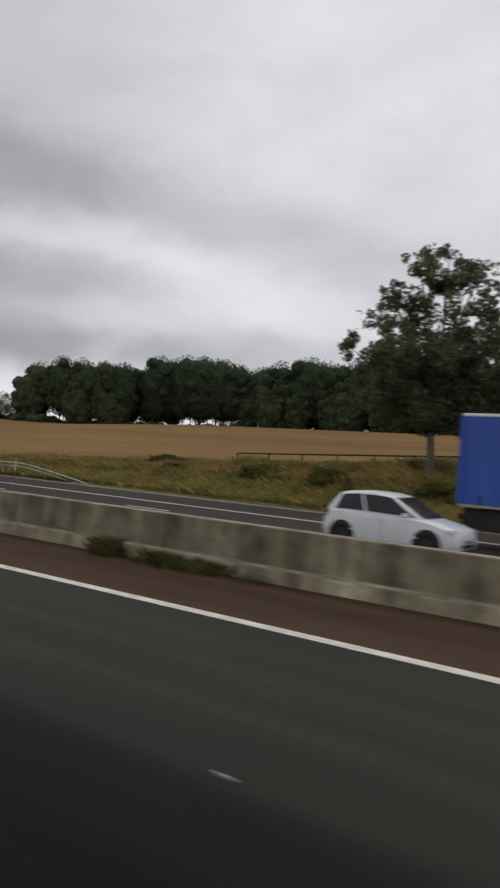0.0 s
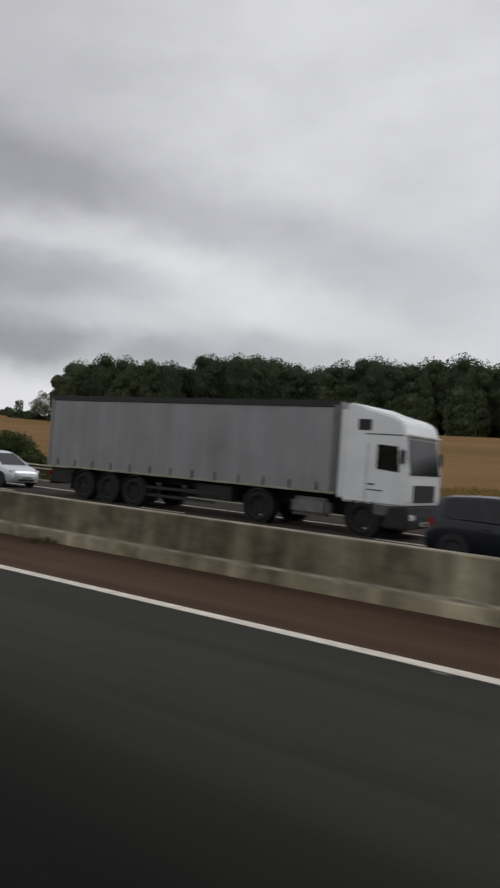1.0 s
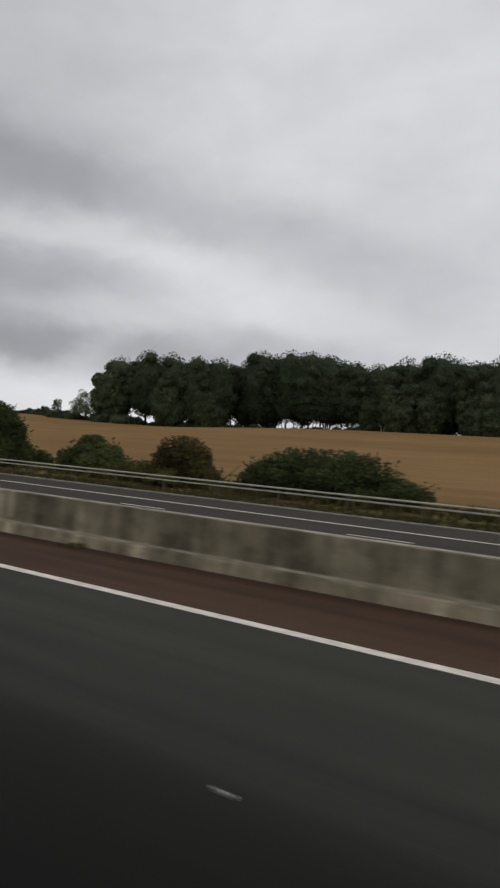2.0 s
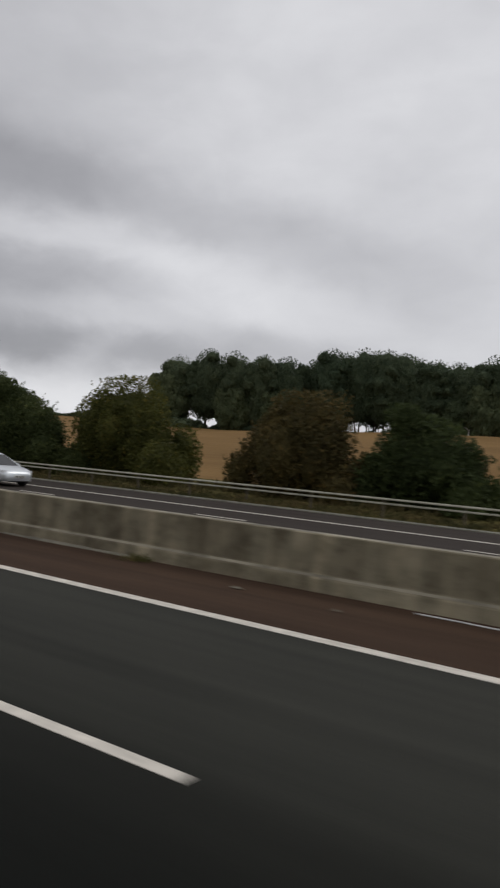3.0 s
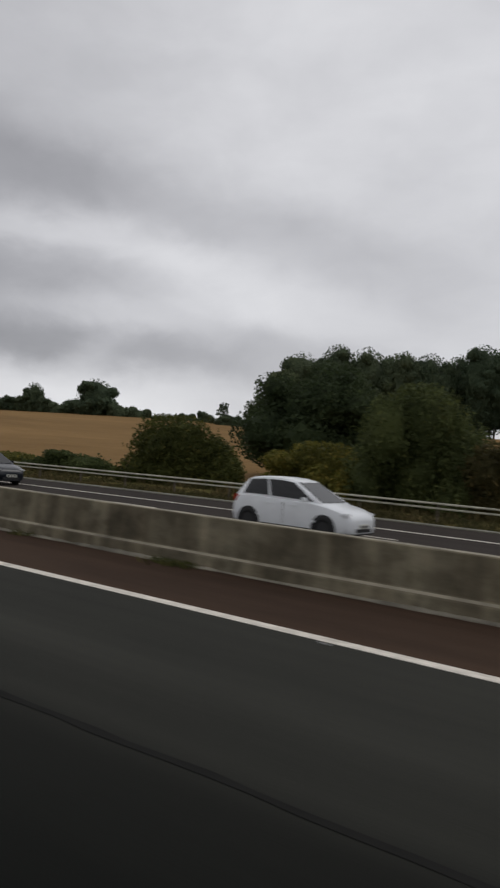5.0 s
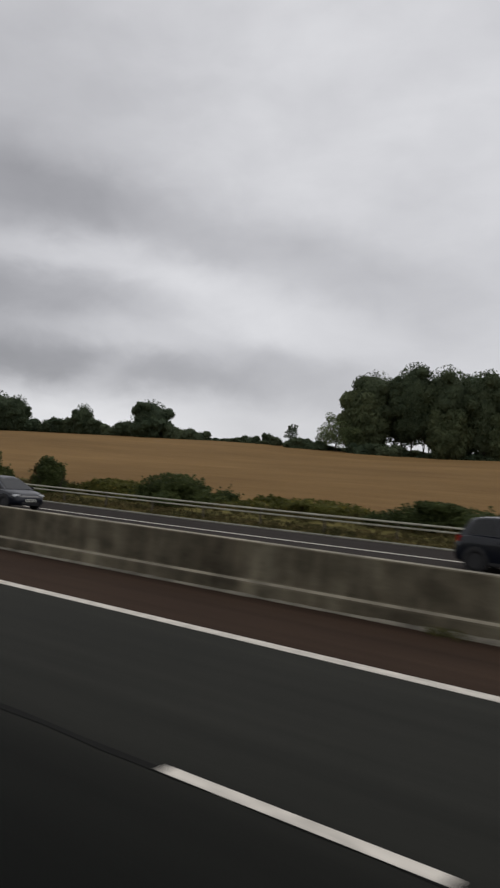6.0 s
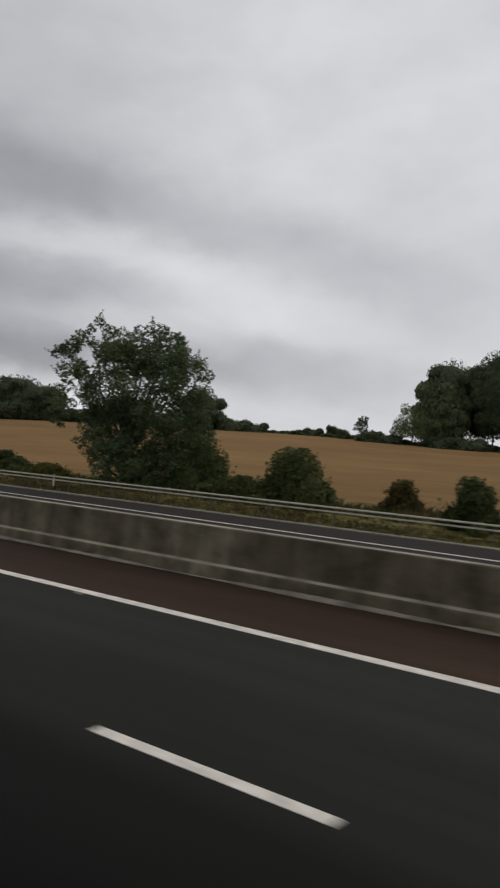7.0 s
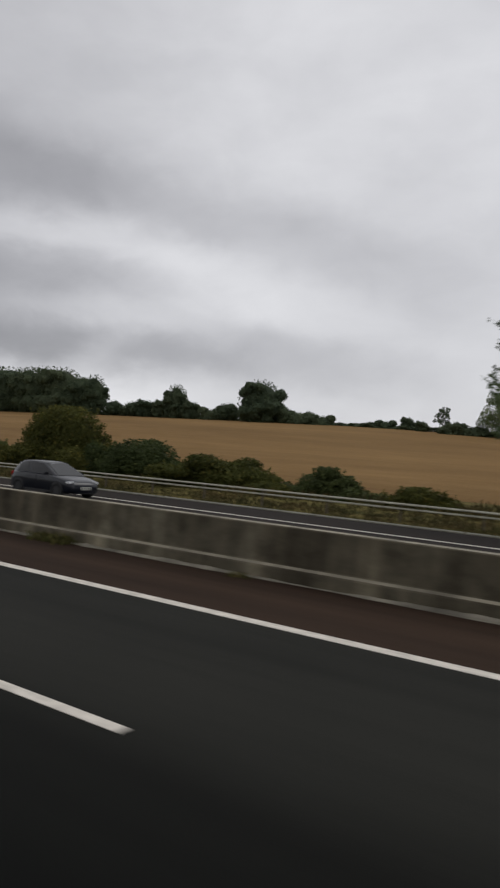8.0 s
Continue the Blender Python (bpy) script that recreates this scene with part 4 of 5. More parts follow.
M_CHASSIS = plain("dirty chassis steel", (0.020, 0.020, 0.021), 0.8, 0, 0.3)


def glass_mat():
    m, nt, b = mat("tinted glass")
    n = noise_tex(nt, 2.0, 3)
    link(nt, ramp_of(nt, n, [(0.3, (0.006, 0.007, 0.008)), (0.7, (0.012, 0.013, 0.014))]), b.inputs["Base Color"])
    b.inputs["Roughness"].default_value = 0.1
    b.inputs["Specular IOR Level"].default_value = 0.32
    return m


M_GLASS = glass_mat()
PAINTS = {}


def paint(name, color, metal=0.0):
    if name not in PAINTS:
        deep = max(color) < 0.1
        PAINTS[name] = plain(name, color, 0.3, metal, 0.06, 2.0, 0.5 if deep else 0.3, 0.22 if deep else 0.4)
    return PAINTS[name]


def loft(rings, caps=True):
    bm = bmesh.new()
    rows = [[bm.verts.new(p) for p in r] for r in rings]
    n = len(rows[0])
    for a, b in zip(rows, rows[1:]):
        for j in range(n):
            bm.faces.new((a[j], a[(j + 1) % n], b[(j + 1) % n], b[j]))
    if caps:
        bm.faces.new(rows[0][::-1])
        bm.faces.new(rows[-1])
    bmesh.ops.recalc_face_normals(bm, faces=bm.faces)
    return bm


def soften(ob, angle):
    """Rounded shading, with creases kept above the angle."""
    ob.data.set_sharp_from_angle(angle=radians(angle))
    return ob


def lathe(profile, seg=24):
    """A closed (radius, y) outline turned about the y axis."""
    rings = [[(r * math.cos(a), y, r * math.sin(a)) for r, y in profile] for a in (2 * math.pi * i / seg for i in range(seg))]
    bm = bmesh.new()
    rows = [[bm.verts.new(p) for p in r] for r in rings]
    n = len(profile)
    for i in range(seg):
        a, b = rows[i], rows[(i + 1) % seg]
        for j in range(n):
            bm.faces.new((a[j], a[(j + 1) % n], b[(j + 1) % n], b[j]))
    bmesh.ops.recalc_face_normals(bm, faces=bm.faces)
    return bm


def wheel(parent, x, y, r, w, side, rim_r=0.64, spokes=5, metal=None):
    """A tyre with its rim; side -1 faces the near verge of the picture."""
    tyre = part("wheel", lathe([(r * 0.62, -w / 2), (r * 0.93, -w / 2), (r, -w * 0.36), (r, w * 0.36), (r * 0.93, w / 2), (r * 0.62, w / 2)]), M_TYRE, parent, smooth=True)
    tyre.location = (x, y, r)
    bm = lathe([(0.02, -w * 0.1), (r * rim_r, -w * 0.1), (r * rim_r, -w * 0.44), (r * rim_r * 0.92, -w * 0.46), (r * rim_r * 0.9, -w * 0.2), (0.02, -w * 0.22)], 20)
    for k in range(spokes):
        a = 2 * math.pi * k / spokes
        add_box(bm, (math.cos(a) * r * 0.33, -w * 0.33, math.sin(a) * r * 0.33), (r * 0.6, w * 0.12, r * 0.13), 0.005, Matrix.Rotation(-a, 4, "Y"))
    if side > 0:
        bmesh.ops.scale(bm, vec=(1, -1, 1), verts=bm.verts)
        bmesh.ops.recalc_face_normals(bm, faces=bm.faces)
    rim = part("rim", bm, metal or M_RIM, tyre)
    return tyre


def pane(quad, inset, out, thick=0.012):
    """A pane laid on the quad (a, b, c, d), drawn in by fractions (sides, ends) and set proud along its normal."""
    a, b, c, d = [Vector(p) for p in quad]
    n = (b - a).cross(d - a).normalized()
    if n.dot(Vector(out)) < 0:
        n = -n

    def at(u, v):
        return a.lerp(b, u).lerp(d.lerp(c, u), v)

    i, j = inset
    q = [at(i, j), at(1 - i, j), at(1 - i, 1 - j), at(i, 1 - j)]
    bm = bmesh.new()
    lo = [bm.verts.new(p - n * thick) for p in q]
    hi = [bm.verts.new(p + n * 0.006) for p in q]
    bm.faces.new(hi)
    bm.faces.new(lo[::-1])
    for k in range(4):
        bm.faces.new((lo[k], lo[(k + 1) % 4], hi[(k + 1) % 4], hi[k]))
    bmesh.ops.recalc_face_normals(bm, faces=bm.faces)
    return bm


def hatchback(label, material, length, height, width, x_rear, y_mid, tail=0.10, nose=1.0, lights=True, group="cars on the far carriageway", name="car"):
    """A family hatchback that faces +x; x_rear is its tail, y_mid its middle line."""
    L, H, W = length, height, width
    car = new(name)
    h = W / 2
    us = [0, 0.02, 0.07, 0.15, 0.28, 0.45, 0.60, 0.70, 0.76, 0.84, 0.91, 0.965, 0.99, 1.0]
    top = [0.44, 0.56, 0.64, 0.66, 0.655, 0.645, 0.635, 0.625, 0.61, 0.575, 0.535, 0.485, 0.43, 0.36]
    wid = [0.78, 0.88, 0.955, 0.985, 1.0, 1.0, 1.0, 1.0, 0.995, 0.98, 0.95, 0.88, 0.80, 0.72]
    low = [0.30, 0.24, 0.21, 0.20, 0.19, 0.185, 0.185, 0.19, 0.19, 0.195, 0.2, 0.215, 0.23, 0.25]
    rings = []
    for u, t, w, z0 in zip(us, top, wid, low):
        zt, wy = t * H, w * h
        half = [(wy * 0.86, z0), (wy * 0.96, z0 + 0.05), (wy, z0 + (zt - z0) * 0.36), (wy * 0.985, z0 + (zt - z0) * 0.70), (wy * 0.955, zt - 0.05), (wy * 0.88, zt - 0.008), (wy * 0.45, zt + 0.012)]
        rings.append([(u * L, -y, z) for y, z in half] + [(u * L, y, z) for y, z in half[::-1]])
    soften(part("body", loft(rings), material, car, smooth=True), 38)
    # greenhouse: belt below, roof above
    bu, tu = [0.025, 0.14, 0.30, 0.46, 0.62, 0.775], [tail, tail + 0.05, 0.26, 0.36, 0.45, 0.525]
    tz = [0.925, 0.968, 0.995, 1.0, 0.99, 0.955]
    tw = [0.60, 0.66, 0.69, 0.70, 0.69, 0.66]
    bw = [0.80, 0.90, 0.915, 0.92, 0.915, 0.86]
    bz = [0.60, 0.645, 0.645, 0.635, 0.625, 0.60]

    def side(s, v):
        k = np.linspace(0, 1, 6)
        f = lambda arr: float(np.interp(s, k, arr))
        a = Vector((f(bu) * L, -f(bw) * h, f(bz) * H))
        b = Vector((f(tu) * L, -f(tw) * h, f(tz) * H - 0.035))
        p = a.lerp(b, v)
        p.y -= 0.03 * math.sin(math.pi * v)
        return p

    rings = []
    for i in range(13):
        s = i / 12
        k = np.linspace(0, 1, 6)
        zr = float(np.interp(s, k, tz)) * H
        col = [side(s, 0), side(s, 0.35), side(s, 0.7), side(s, 1.0)]
        e = col[-1]
        col += [Vector((e.x, e.y * 0.86, zr - 0.008)), Vector((e.x, e.y * 0.45, zr + 0.004))]
        rings.append([tuple(p) for p in col] + [(p.x, -p.y, p.z) for p in col[::-1]])
    soften(part("roof", loft(rings), material, car, smooth=True), 38)
    for sgn in (1, -1):
        for s0, s1 in ((0.13, 0.45), (0.475, 0.93)):
            # a pane that follows the bowed side of the roof
            bm = bmesh.new()
            grid = []
            for i in range(6):
                s = s0 + (s1 - s0) * i / 5
                col = []
                for v in (0.06, 0.3, 0.6, 0.90):
                    p = side(s, v)
                    col.append([bm.verts.new((p.x, (p.y - d) * sgn, p.z + 0.003)) for d in (0.008, -0.004)])
                grid.append(col)
            for i in range(5):
                for j in range(3):
                    bm.faces.new([c[0] for c in (grid[i][j], grid[i + 1][j], grid[i + 1][j + 1], grid[i][j + 1])])
                    bm.faces.new([c[1] for c in (grid[i][j + 1], grid[i + 1][j + 1], grid[i + 1][j], grid[i][j])])
            bmesh.ops.recalc_face_normals(bm, faces=bm.faces)
            part("side_window", bm, M_GLASS, car)
    f0, f1 = side(1, 0.05), side(1, 0.97)
    part("windscreen", pane([(f0.x + 0.012, f0.y * 0.95, f0.z), (f0.x + 0.012, -f0.y * 0.95, f0.z), (f1.x + 0.012, -f1.y * 0.95, f1.z + 0.02), (f1.x + 0.012, f1.y * 0.95, f1.z + 0.02)], (0.03, 0.02), (1, 0, 0.5)), M_GLASS, car)
    r0, r1 = side(0, 0.12), side(0, 0.95)
    part("rear_window", pane([(r0.x - 0.012, r0.y * 0.9, r0.z), (r0.x - 0.012, -r0.y * 0.9, r0.z), (r1.x - 0.012, -r1.y * 0.9, r1.z), (r1.x - 0.012, r1.y * 0.9, r1.z)], (0.06, 0.05), (-1, 0, 0.3)), M_GLASS, car)
    for sgn in (-1, 1):
        for u in (0.175, 0.80):
            wx = u * L
            part("wheel_arch", lathe([(0.0, -0.05), (0.345, -0.05), (0.345, 0.05), (0.0, 0.05)], 26), M_BLACK, car).location = (wx, sgn * (h - 0.054), 0.325)
            wheel(car, wx, sgn * (h - 0.093), 0.305, 0.2, sgn, 0.72, 7)
        part("mirror", box((0.655 * L, sgn * (h + 0.08), 0.655 * H), (0.13, 0.2, 0.12), 0.035), material, car)
        part("sill", box((0.49 * L, sgn * (h - 0.03), 0.235), (0.42 * L, 0.07, 0.09), 0.015), M_BLACK, car)
        part("door_gap", box((0.47 * L, sgn * (h - 0.010), 0.40 * H), (0.006, 0.022, 0.34 * H)), M_DULL, car)
        for u in (0.35, 0.55):
            part("door_handle", box((u * L, sgn * (h + 0.004), 0.535 * H), (0.16, 0.03, 0.025), 0.008), material, car)
        part("headlight", box((0.935 * L, sgn * h * 0.73, 0.455 * H), (0.30, 0.30, 0.11), 0.03), M_LAMP, car)
        part("tail_light", box((0.035 * L, sgn * h * 0.82, 0.56 * H), (0.11, 0.16, 0.2), 0.03), M_RED, car)
    part("grille", box((0.992 * L, 0, 0.32), (0.06, W * 0.52, 0.14), 0.02), M_BLACK, car)
    part("front_bumper", box((0.985 * L, 0, 0.235), (0.10, W * 0.66, 0.06), 0.02), M_BLACK, car)
    pl = part("number_plate", box((1.0 * L + 0.02, 0, 0.43), (0.02, 0.52, 0.11), 0.004), M_PLATE, car)
    for k in range(3):
        part("plate_bar", box((1.0 * L + 0.032, -0.16 + 0.16 * k, 0.43), (0.006, 0.1, 0.06)), M_BAR, pl)
    car.location = (x_rear, y_mid, 0.004 + far_drop(x_rear + L / 2))
    return tagged(car, label, "car", group)


def side_profile(points, width, bev, y_mid=0.0):
    """An (x, z) outline given width across the road, with rounded edges."""
    bm = bmesh.new()
    a = [bm.verts.new((x, y_mid - width / 2, z)) for x, z in points]
    b = [bm.verts.new((x, y_mid + width / 2, z)) for x, z in points]
    bm.faces.new(a)
    bm.faces.new(b[::-1])
    n = len(a)
    for i in range(n):
        bm.faces.new((a[i], b[i], b[(i + 1) % n], a[(i + 1) % n]))
    bmesh.ops.recalc_face_normals(bm, faces=bm.faces)
    if bev:
        bmesh.ops.bevel(bm, geom=bm.edges[:], offset=bev, segments=3, affect="EDGES", clamp_overlap=True)
    return bm


def curtain_mat(name, color, dirt):
    m, nt, b = mat(name)
    wave = noise_tex(nt, 1.6, 4, 0.5, (1, 1, 0.15))
    low = noise_tex(nt, 0.6, 5)
    base = ramp_of(nt, low, [(0.3, tuple(c * 0.86 for c in color)), (0.7, tuple(c * 1.1 for c in color))])
    base = mixed(nt, dirt, base, ramp_of(nt, wave, [(0.35, (0.75, 0.74, 0.72)), (0.65, (1.08, 1.08, 1.08))]), "MULTIPLY")
    link(nt, base, b.inputs["Base Color"])
    b.inputs["Roughness"].default_value = 0.5
    bump(nt, b, wave, 0.35, 0.05)
    return m


def lorry(label, cab_paint, curtain, x_front, y_mid, trailer=11.9, top=3.92, roof=M_BLACK, name="articulated_lorry", rail=0.2):
    """A tractor unit with a curtain-sided trailer, facing +x; x_front is the cab's nose."""
    t = new(name)
    W = 2.5
    # cab, side outline from the back wall to the nose
    cab = [(-2.05, 0.95), (-2.05, 3.72), (-1.98, 3.86), (-1.75, 3.84), (-1.2, 3.66), (-0.55, 3.5), (-0.26, 3.34), (-0.16, 3.05), (-0.08, 2.35), (0.0, 1.9), (0.0, 1.05), (-0.03, 0.95)]
    c = part("cab", side_profile(cab, W, 0.07), cab_paint, t)
    part("bumper", side_profile([(-0.75, 0.32), (-0.55, 0.95), (0.03, 0.98), (0.08, 0.6), (0.02, 0.3)], W, 0.05), M_CHASSIS, c)
    part("step", box((-0.55, 0, 0.80), (0.95, W - 0.05, 0.34), 0.04), M_SKIRT, c)
    for sgn in (-1, 1):
        y = sgn * W / 2
        q = [(-1.0, y, 1.95), (-0.24, y, 1.88), (-0.33, y, 2.66), (-1.0, y, 2.7)]
        part("side_window", pane(q, (0.03, 0.03), (0, sgn, 0)), M_GLASS, c)
        part("air_vent", box((-1.42, y, 3.22), (0.42, 0.02, 0.32), 0.004), M_BLACK, c)
        part("roof_seam", box((-0.80, y, 2.96), (1.15, 0.012, 0.03)), M_BLACK, c)
        part("door_gap", box((-1.28, y, 1.85), (0.015, 0.012, 1.7)), M_BLACK, c)
        part("door_handle", box((-1.12, y, 1.52), (0.22, 0.03, 0.05), 0.01), M_BLACK, c)
        part("grab_rail", box((-1.0, y + sgn * 0.0, 1.36), (0.5, 0.014, 0.03)), M_BLACK, c)
        part("mirror", box((-0.12, y + sgn * 0.16, 2.35), (0.12, 0.2, 0.42), 0.04), M_BLACK, c)
        part("headlight", box((0.05, sgn * 0.95, 0.66), (0.1, 0.34, 0.16), 0.03), M_LAMP, c)
        part("side_fairing", box((-2.14, sgn * (W / 2 - 0.06), 2.35), (0.16, 0.05, 2.6), 0.02), cab_paint, c)
    part("windscreen", pane([(0.008, -1.14, 1.84), (0.008, 1.14, 1.84), (-0.145, 1.12, 2.88), (-0.145, -1.12, 2.88)], (0.01, 0.01), (1, 0, 0.2)), M_GLASS, c)
    part("sun_visor", box((-0.09, 0, 2.98), (0.16, 2.3, 0.07), 0.02), cab_paint, c)
    part("grille", box((0.004, 0, 1.32), (0.03, 1.6, 0.5), 0.01), M_BLACK, c)
    pl = part("number_plate", box((0.075, 0, 0.45), (0.02, 0.52, 0.11)), M_PLATE, c)
    part("plate_bar", box((0.09, 0, 0.45), (0.006, 0.4, 0.06)), M_BAR, pl)
    part("chassis", box((-3.6, 0, 0.78), (6.2, 0.9, 0.3), 0.02), M_CHASSIS, t)
    for x in (-1.35, -5.0):
        for sgn in (-1, 1):
            wheel(t, x, sgn * 1.05, 0.5, 0.32, sgn, 0.5, 8, M_DULL)
            part("mudguard", lathe([(0.52, -0.2), (0.57, -0.2), (0.57, 0.2), (0.52, 0.2)], 20), M_BLACK, t).location = (x, sgn * 1.02, 0.52)
    for sgn in (-1, 1):
        part("fuel_tank", box((-3.15, sgn * 0.98, 0.68), (1.3, 0.5, 0.56), 0.12), M_TANK, t)
    # trailer
    x1, x0 = -2.3, -2.3 - trailer
    tr = part("trailer", box(((x0 + x1) / 2, 0, (1.14 + top - 0.1) / 2), (trailer - 0.06, W - 0.16, top - 0.1 - 1.14), 0.03), M_CHASSIS, t)
    for sgn in (-1, 1):
        # a curtain with shallow folds and strap pulls
        n = 60
        v, f = [], []
        for i in range(n + 1):
            x = x0 + 0.12 + (trailer - 0.3) * i / n
            for j in range(5):
                z = 1.2 + (top - rail - 1.2) * j / 4
                v.append((x, sgn * (W / 2 - 0.02 + 0.012 * math.sin(i * 1.9) + 0.006 * math.sin(i * 5.3 + j)), z))
        for i in range(n):
            for j in range(4):
                q = (i * 5 + j, (i + 1) * 5 + j, (i + 1) * 5 + j + 1, i * 5 + j + 1)
                f.append(q if sgn < 0 else q[::-1])
        cu = raw("curtain", v, f, curtain, tr)
        for k in range(13):
            part("strap", box((x0 + 0.6 + k * (trailer - 1.2) / 12, sgn * (W / 2 + 0.006), 1.3), (0.05, 0.012, 0.3)), M_CHASSIS, cu)
        part("top_rail", box(((x0 + x1) / 2, sgn * (W / 2 - 0.05), top - rail / 2), (trailer, 0.12, rail), 0.02), roof, tr)
        part("bottom_rail", box(((x0 + x1) / 2, sgn * (W / 2 - 0.03), 1.16), (trailer, 0.1, 0.07), 0.01), M_STEEL, tr)
        part("front_post", box((x1 - 0.08, sgn * (W / 2 - 0.03), (1.1 + top) / 2), (0.16, 0.1, top - 1.3), 0.02), M_TANK, tr)
        part("rear_post", box((x0 + 0.06, sgn * (W / 2 - 0.03), (1.1 + top) / 2), (0.12, 0.1, top - 1.3), 0.02), curtain, tr)
        part("side_guard", box((x0 + trailer * 0.52, sgn * 1.12, 0.72), (trailer * 0.26, 0.04, 0.1), 0.01), M_DULL, tr)
        part("side_guard", box((x0 + trailer * 0.52, sgn * 1.12, 0.45), (trailer * 0.26, 0.04, 0.1), 0.01), M_DULL, tr)
        part("rear_skirt", box((x0 + 0.75, sgn * 1.08, 0.80), (1.3, 0.05, 0.58), 0.02), M_CHASSIS, tr)
        part("tail_light", box((x0 + 0.02, sgn * 0.95, 0.85), (0.08, 0.4, 0.14), 0.02), M_RED, tr)
        for k in range(3):
            wheel(tr, x0 + 2.1 + 1.31 * k, sgn * 1.05, 0.5, 0.34, sgn, 0.5, 8, M_DULL)
            part("mudguard", lathe([(0.52, -0.2), (0.56, -0.2), (0.56, 0.2), (0.52, 0.2)], 18), M_BLACK, tr).location = (x0 + 2.1 + 1.31 * k, sgn * 1.02, 0.54)
    part("roof", box(((x0 + x1) / 2, 0, top - 0.02), (trailer, W - 0.1, 0.05), 0.01), roof, tr)
    part("headboard", box((x1 + 0.02, 0, (1.14 + top) / 2), (0.06, W - 0.1, top - 1.2), 0.01), curtain, tr)
    part("rear_doors", box((x0 - 0.03, 0, (1.14 + top) / 2), (0.06, W - 0.06, top - 1.24), 0.01), curtain, tr)
    part("trailer_frame", box(((x0 + x1) / 2, 0, 0.98), (trailer - 0.6, 0.9, 0.24), 0.02), M_CHASSIS, tr)
    for sgn in (-1, 1):
        part("pallet_box", box((x1 - 4.6, sgn * 0.85, 0.78), (1.5, 0.5, 0.5), 0.02), M_CHASSIS, tr)
        part("mud_flap", box((x0 + 1.4, sgn * 1.02, 0.62), (0.03, 0.4, 0.6)), M_BLACK, tr)
    part("underrun_bar", box((x0 + 0.12, 0, 0.5), (0.1, 2.3, 0.14), 0.02), M_CHASSIS, tr)
    for sgn in (-1, 1):
        part("landing_leg", box((x1 - 3.0, sgn * 0.6, 0.62), (0.14, 0.14, 0.62), 0.02), M_CHASSIS, tr)
    t.location = (x_front, y_mid, 0.004)
    return tagged(t, label, "lorry", "lorries on the far carriageway")


P_WHITE = paint("white car paint", (0.70, 0.72, 0.74))
P_SILVER = paint("silver car paint", (0.66, 0.69, 0.71), 0.6)
P_DARK = paint("dark blue car paint", (0.005, 0.007, 0.013))
P_BLACKBLUE = paint("blue-black car paint", (0.004, 0.006, 0.011))
P_GREYSILVER = paint("grey-silver metallic paint", (0.32, 0.345, 0.375), 0.5)
P_RED = paint("dark red car paint", (0.15, 0.013, 0.013))
P_BRIGHTRED = paint("bright red car paint", (0.36, 0.022, 0.026))
P_CAB = paint("white cab paint", (0.78, 0.80, 0.80))
C_GREY = curtain_mat("grey curtain", (0.275, 0.278, 0.284), 0.5)
C_BLUE = curtain_mat("blue curtain", (0.028, 0.090, 0.42), 0.5)

LANE1, LANE2 = 20.85, 17.15
hatchback("small white three-door hatchback on the far carriageway", P_WHITE, 3.5, 1.42, 1.62, -9.2, LANE2)
lorry("lorry with a bright blue curtain-sided trailer", P_CAB, C_BLUE, -6.9 + 11.9 + 2.3, LANE1, 11.9, 3.62, P_CAB, rail=0.08)
lorry("white lorry cab pulling a grey curtain-sided trailer", P_CAB, C_GREY, -36.15, LANE1, 12.85, 3.9)
hatchback("bright red hatchback on the far carriageway", P_BRIGHTRED, 4.0, 1.36, 1.70, -28.7, LANE2)
hatchback("dark blue estate car passing a lorry", P_DARK, 4.2, 1.55, 1.72, -34.3, LANE2, 0.06)
hatchback("silver compact hatchback following a lorry", P_SILVER, 3.6, 1.52, 1.68, -57.7, LANE1)
hatchback("silver hatchback with tinted windows", P_SILVER, 3.85, 1.39, 1.68, -114.5, LANE1 - 0.2)
hatchback("grey-silver tall hatchback in the outer lane", P_GREYSILVER, 3.4, 1.58, 1.62, -123.9, LANE1)
hatchback("white small van-like hatchback", P_WHITE, 3.7, 1.52, 1.68, -146.7, LANE2 + 0.3)
hatchback("dark red hatchback by the concrete barrier", P_RED, 3.7, 1.42, 1.68, -128.8, LANE2)
hatchback("dark blue hatchback in the outer lane", P_BLACKBLUE, 3.7, 1.50, 1.7, -165.5, LANE1)
hatchback("dark blue crossover car with a sloping tail", P_DARK, 3.55, 1.38, 1.72, -187.9, LANE1 - 0.3, 0.13)
hatchback("dark hatchback with a pale reflecting roof", P_BLACKBLUE, 3.85, 1.42, 1.7, -236.1, LANE1 - 0.2)

# ---- guardrail, fence, posts ----
M_WHITEPL = plain("white plastic", (0.62, 0.62, 0.60), 0.5)
M_AMBER = plain("amber reflector", (0.5, 0.22, 0.02), 0.25)
RAIL_END = -34.2
M_POST = plain("dull rusty post steel", (0.09, 0.075, 0.05), 0.8, 0.1, 0.3, 3)
guard = new("guardrail")
tagged(guard, "galvanised steel beam guardrail with its end ramped down", "guardrail")
TOP_BEAM = [(-0.075, 0.238), (-0.085, 0.25), (-0.085, 0.275), (-0.06, 0.305), (-0.03, 0.312), (0.0, 0.305), (0.005, 0.24), (-0.01, 0.232)]
LOW_BEAM = [(-0.045, 0.062), (-0.055, 0.072), (-0.055, 0.10), (-0.035, 0.128), (-0.015, 0.132), (0.0, 0.125), (0.005, 0.065), (-0.01, 0.058)]


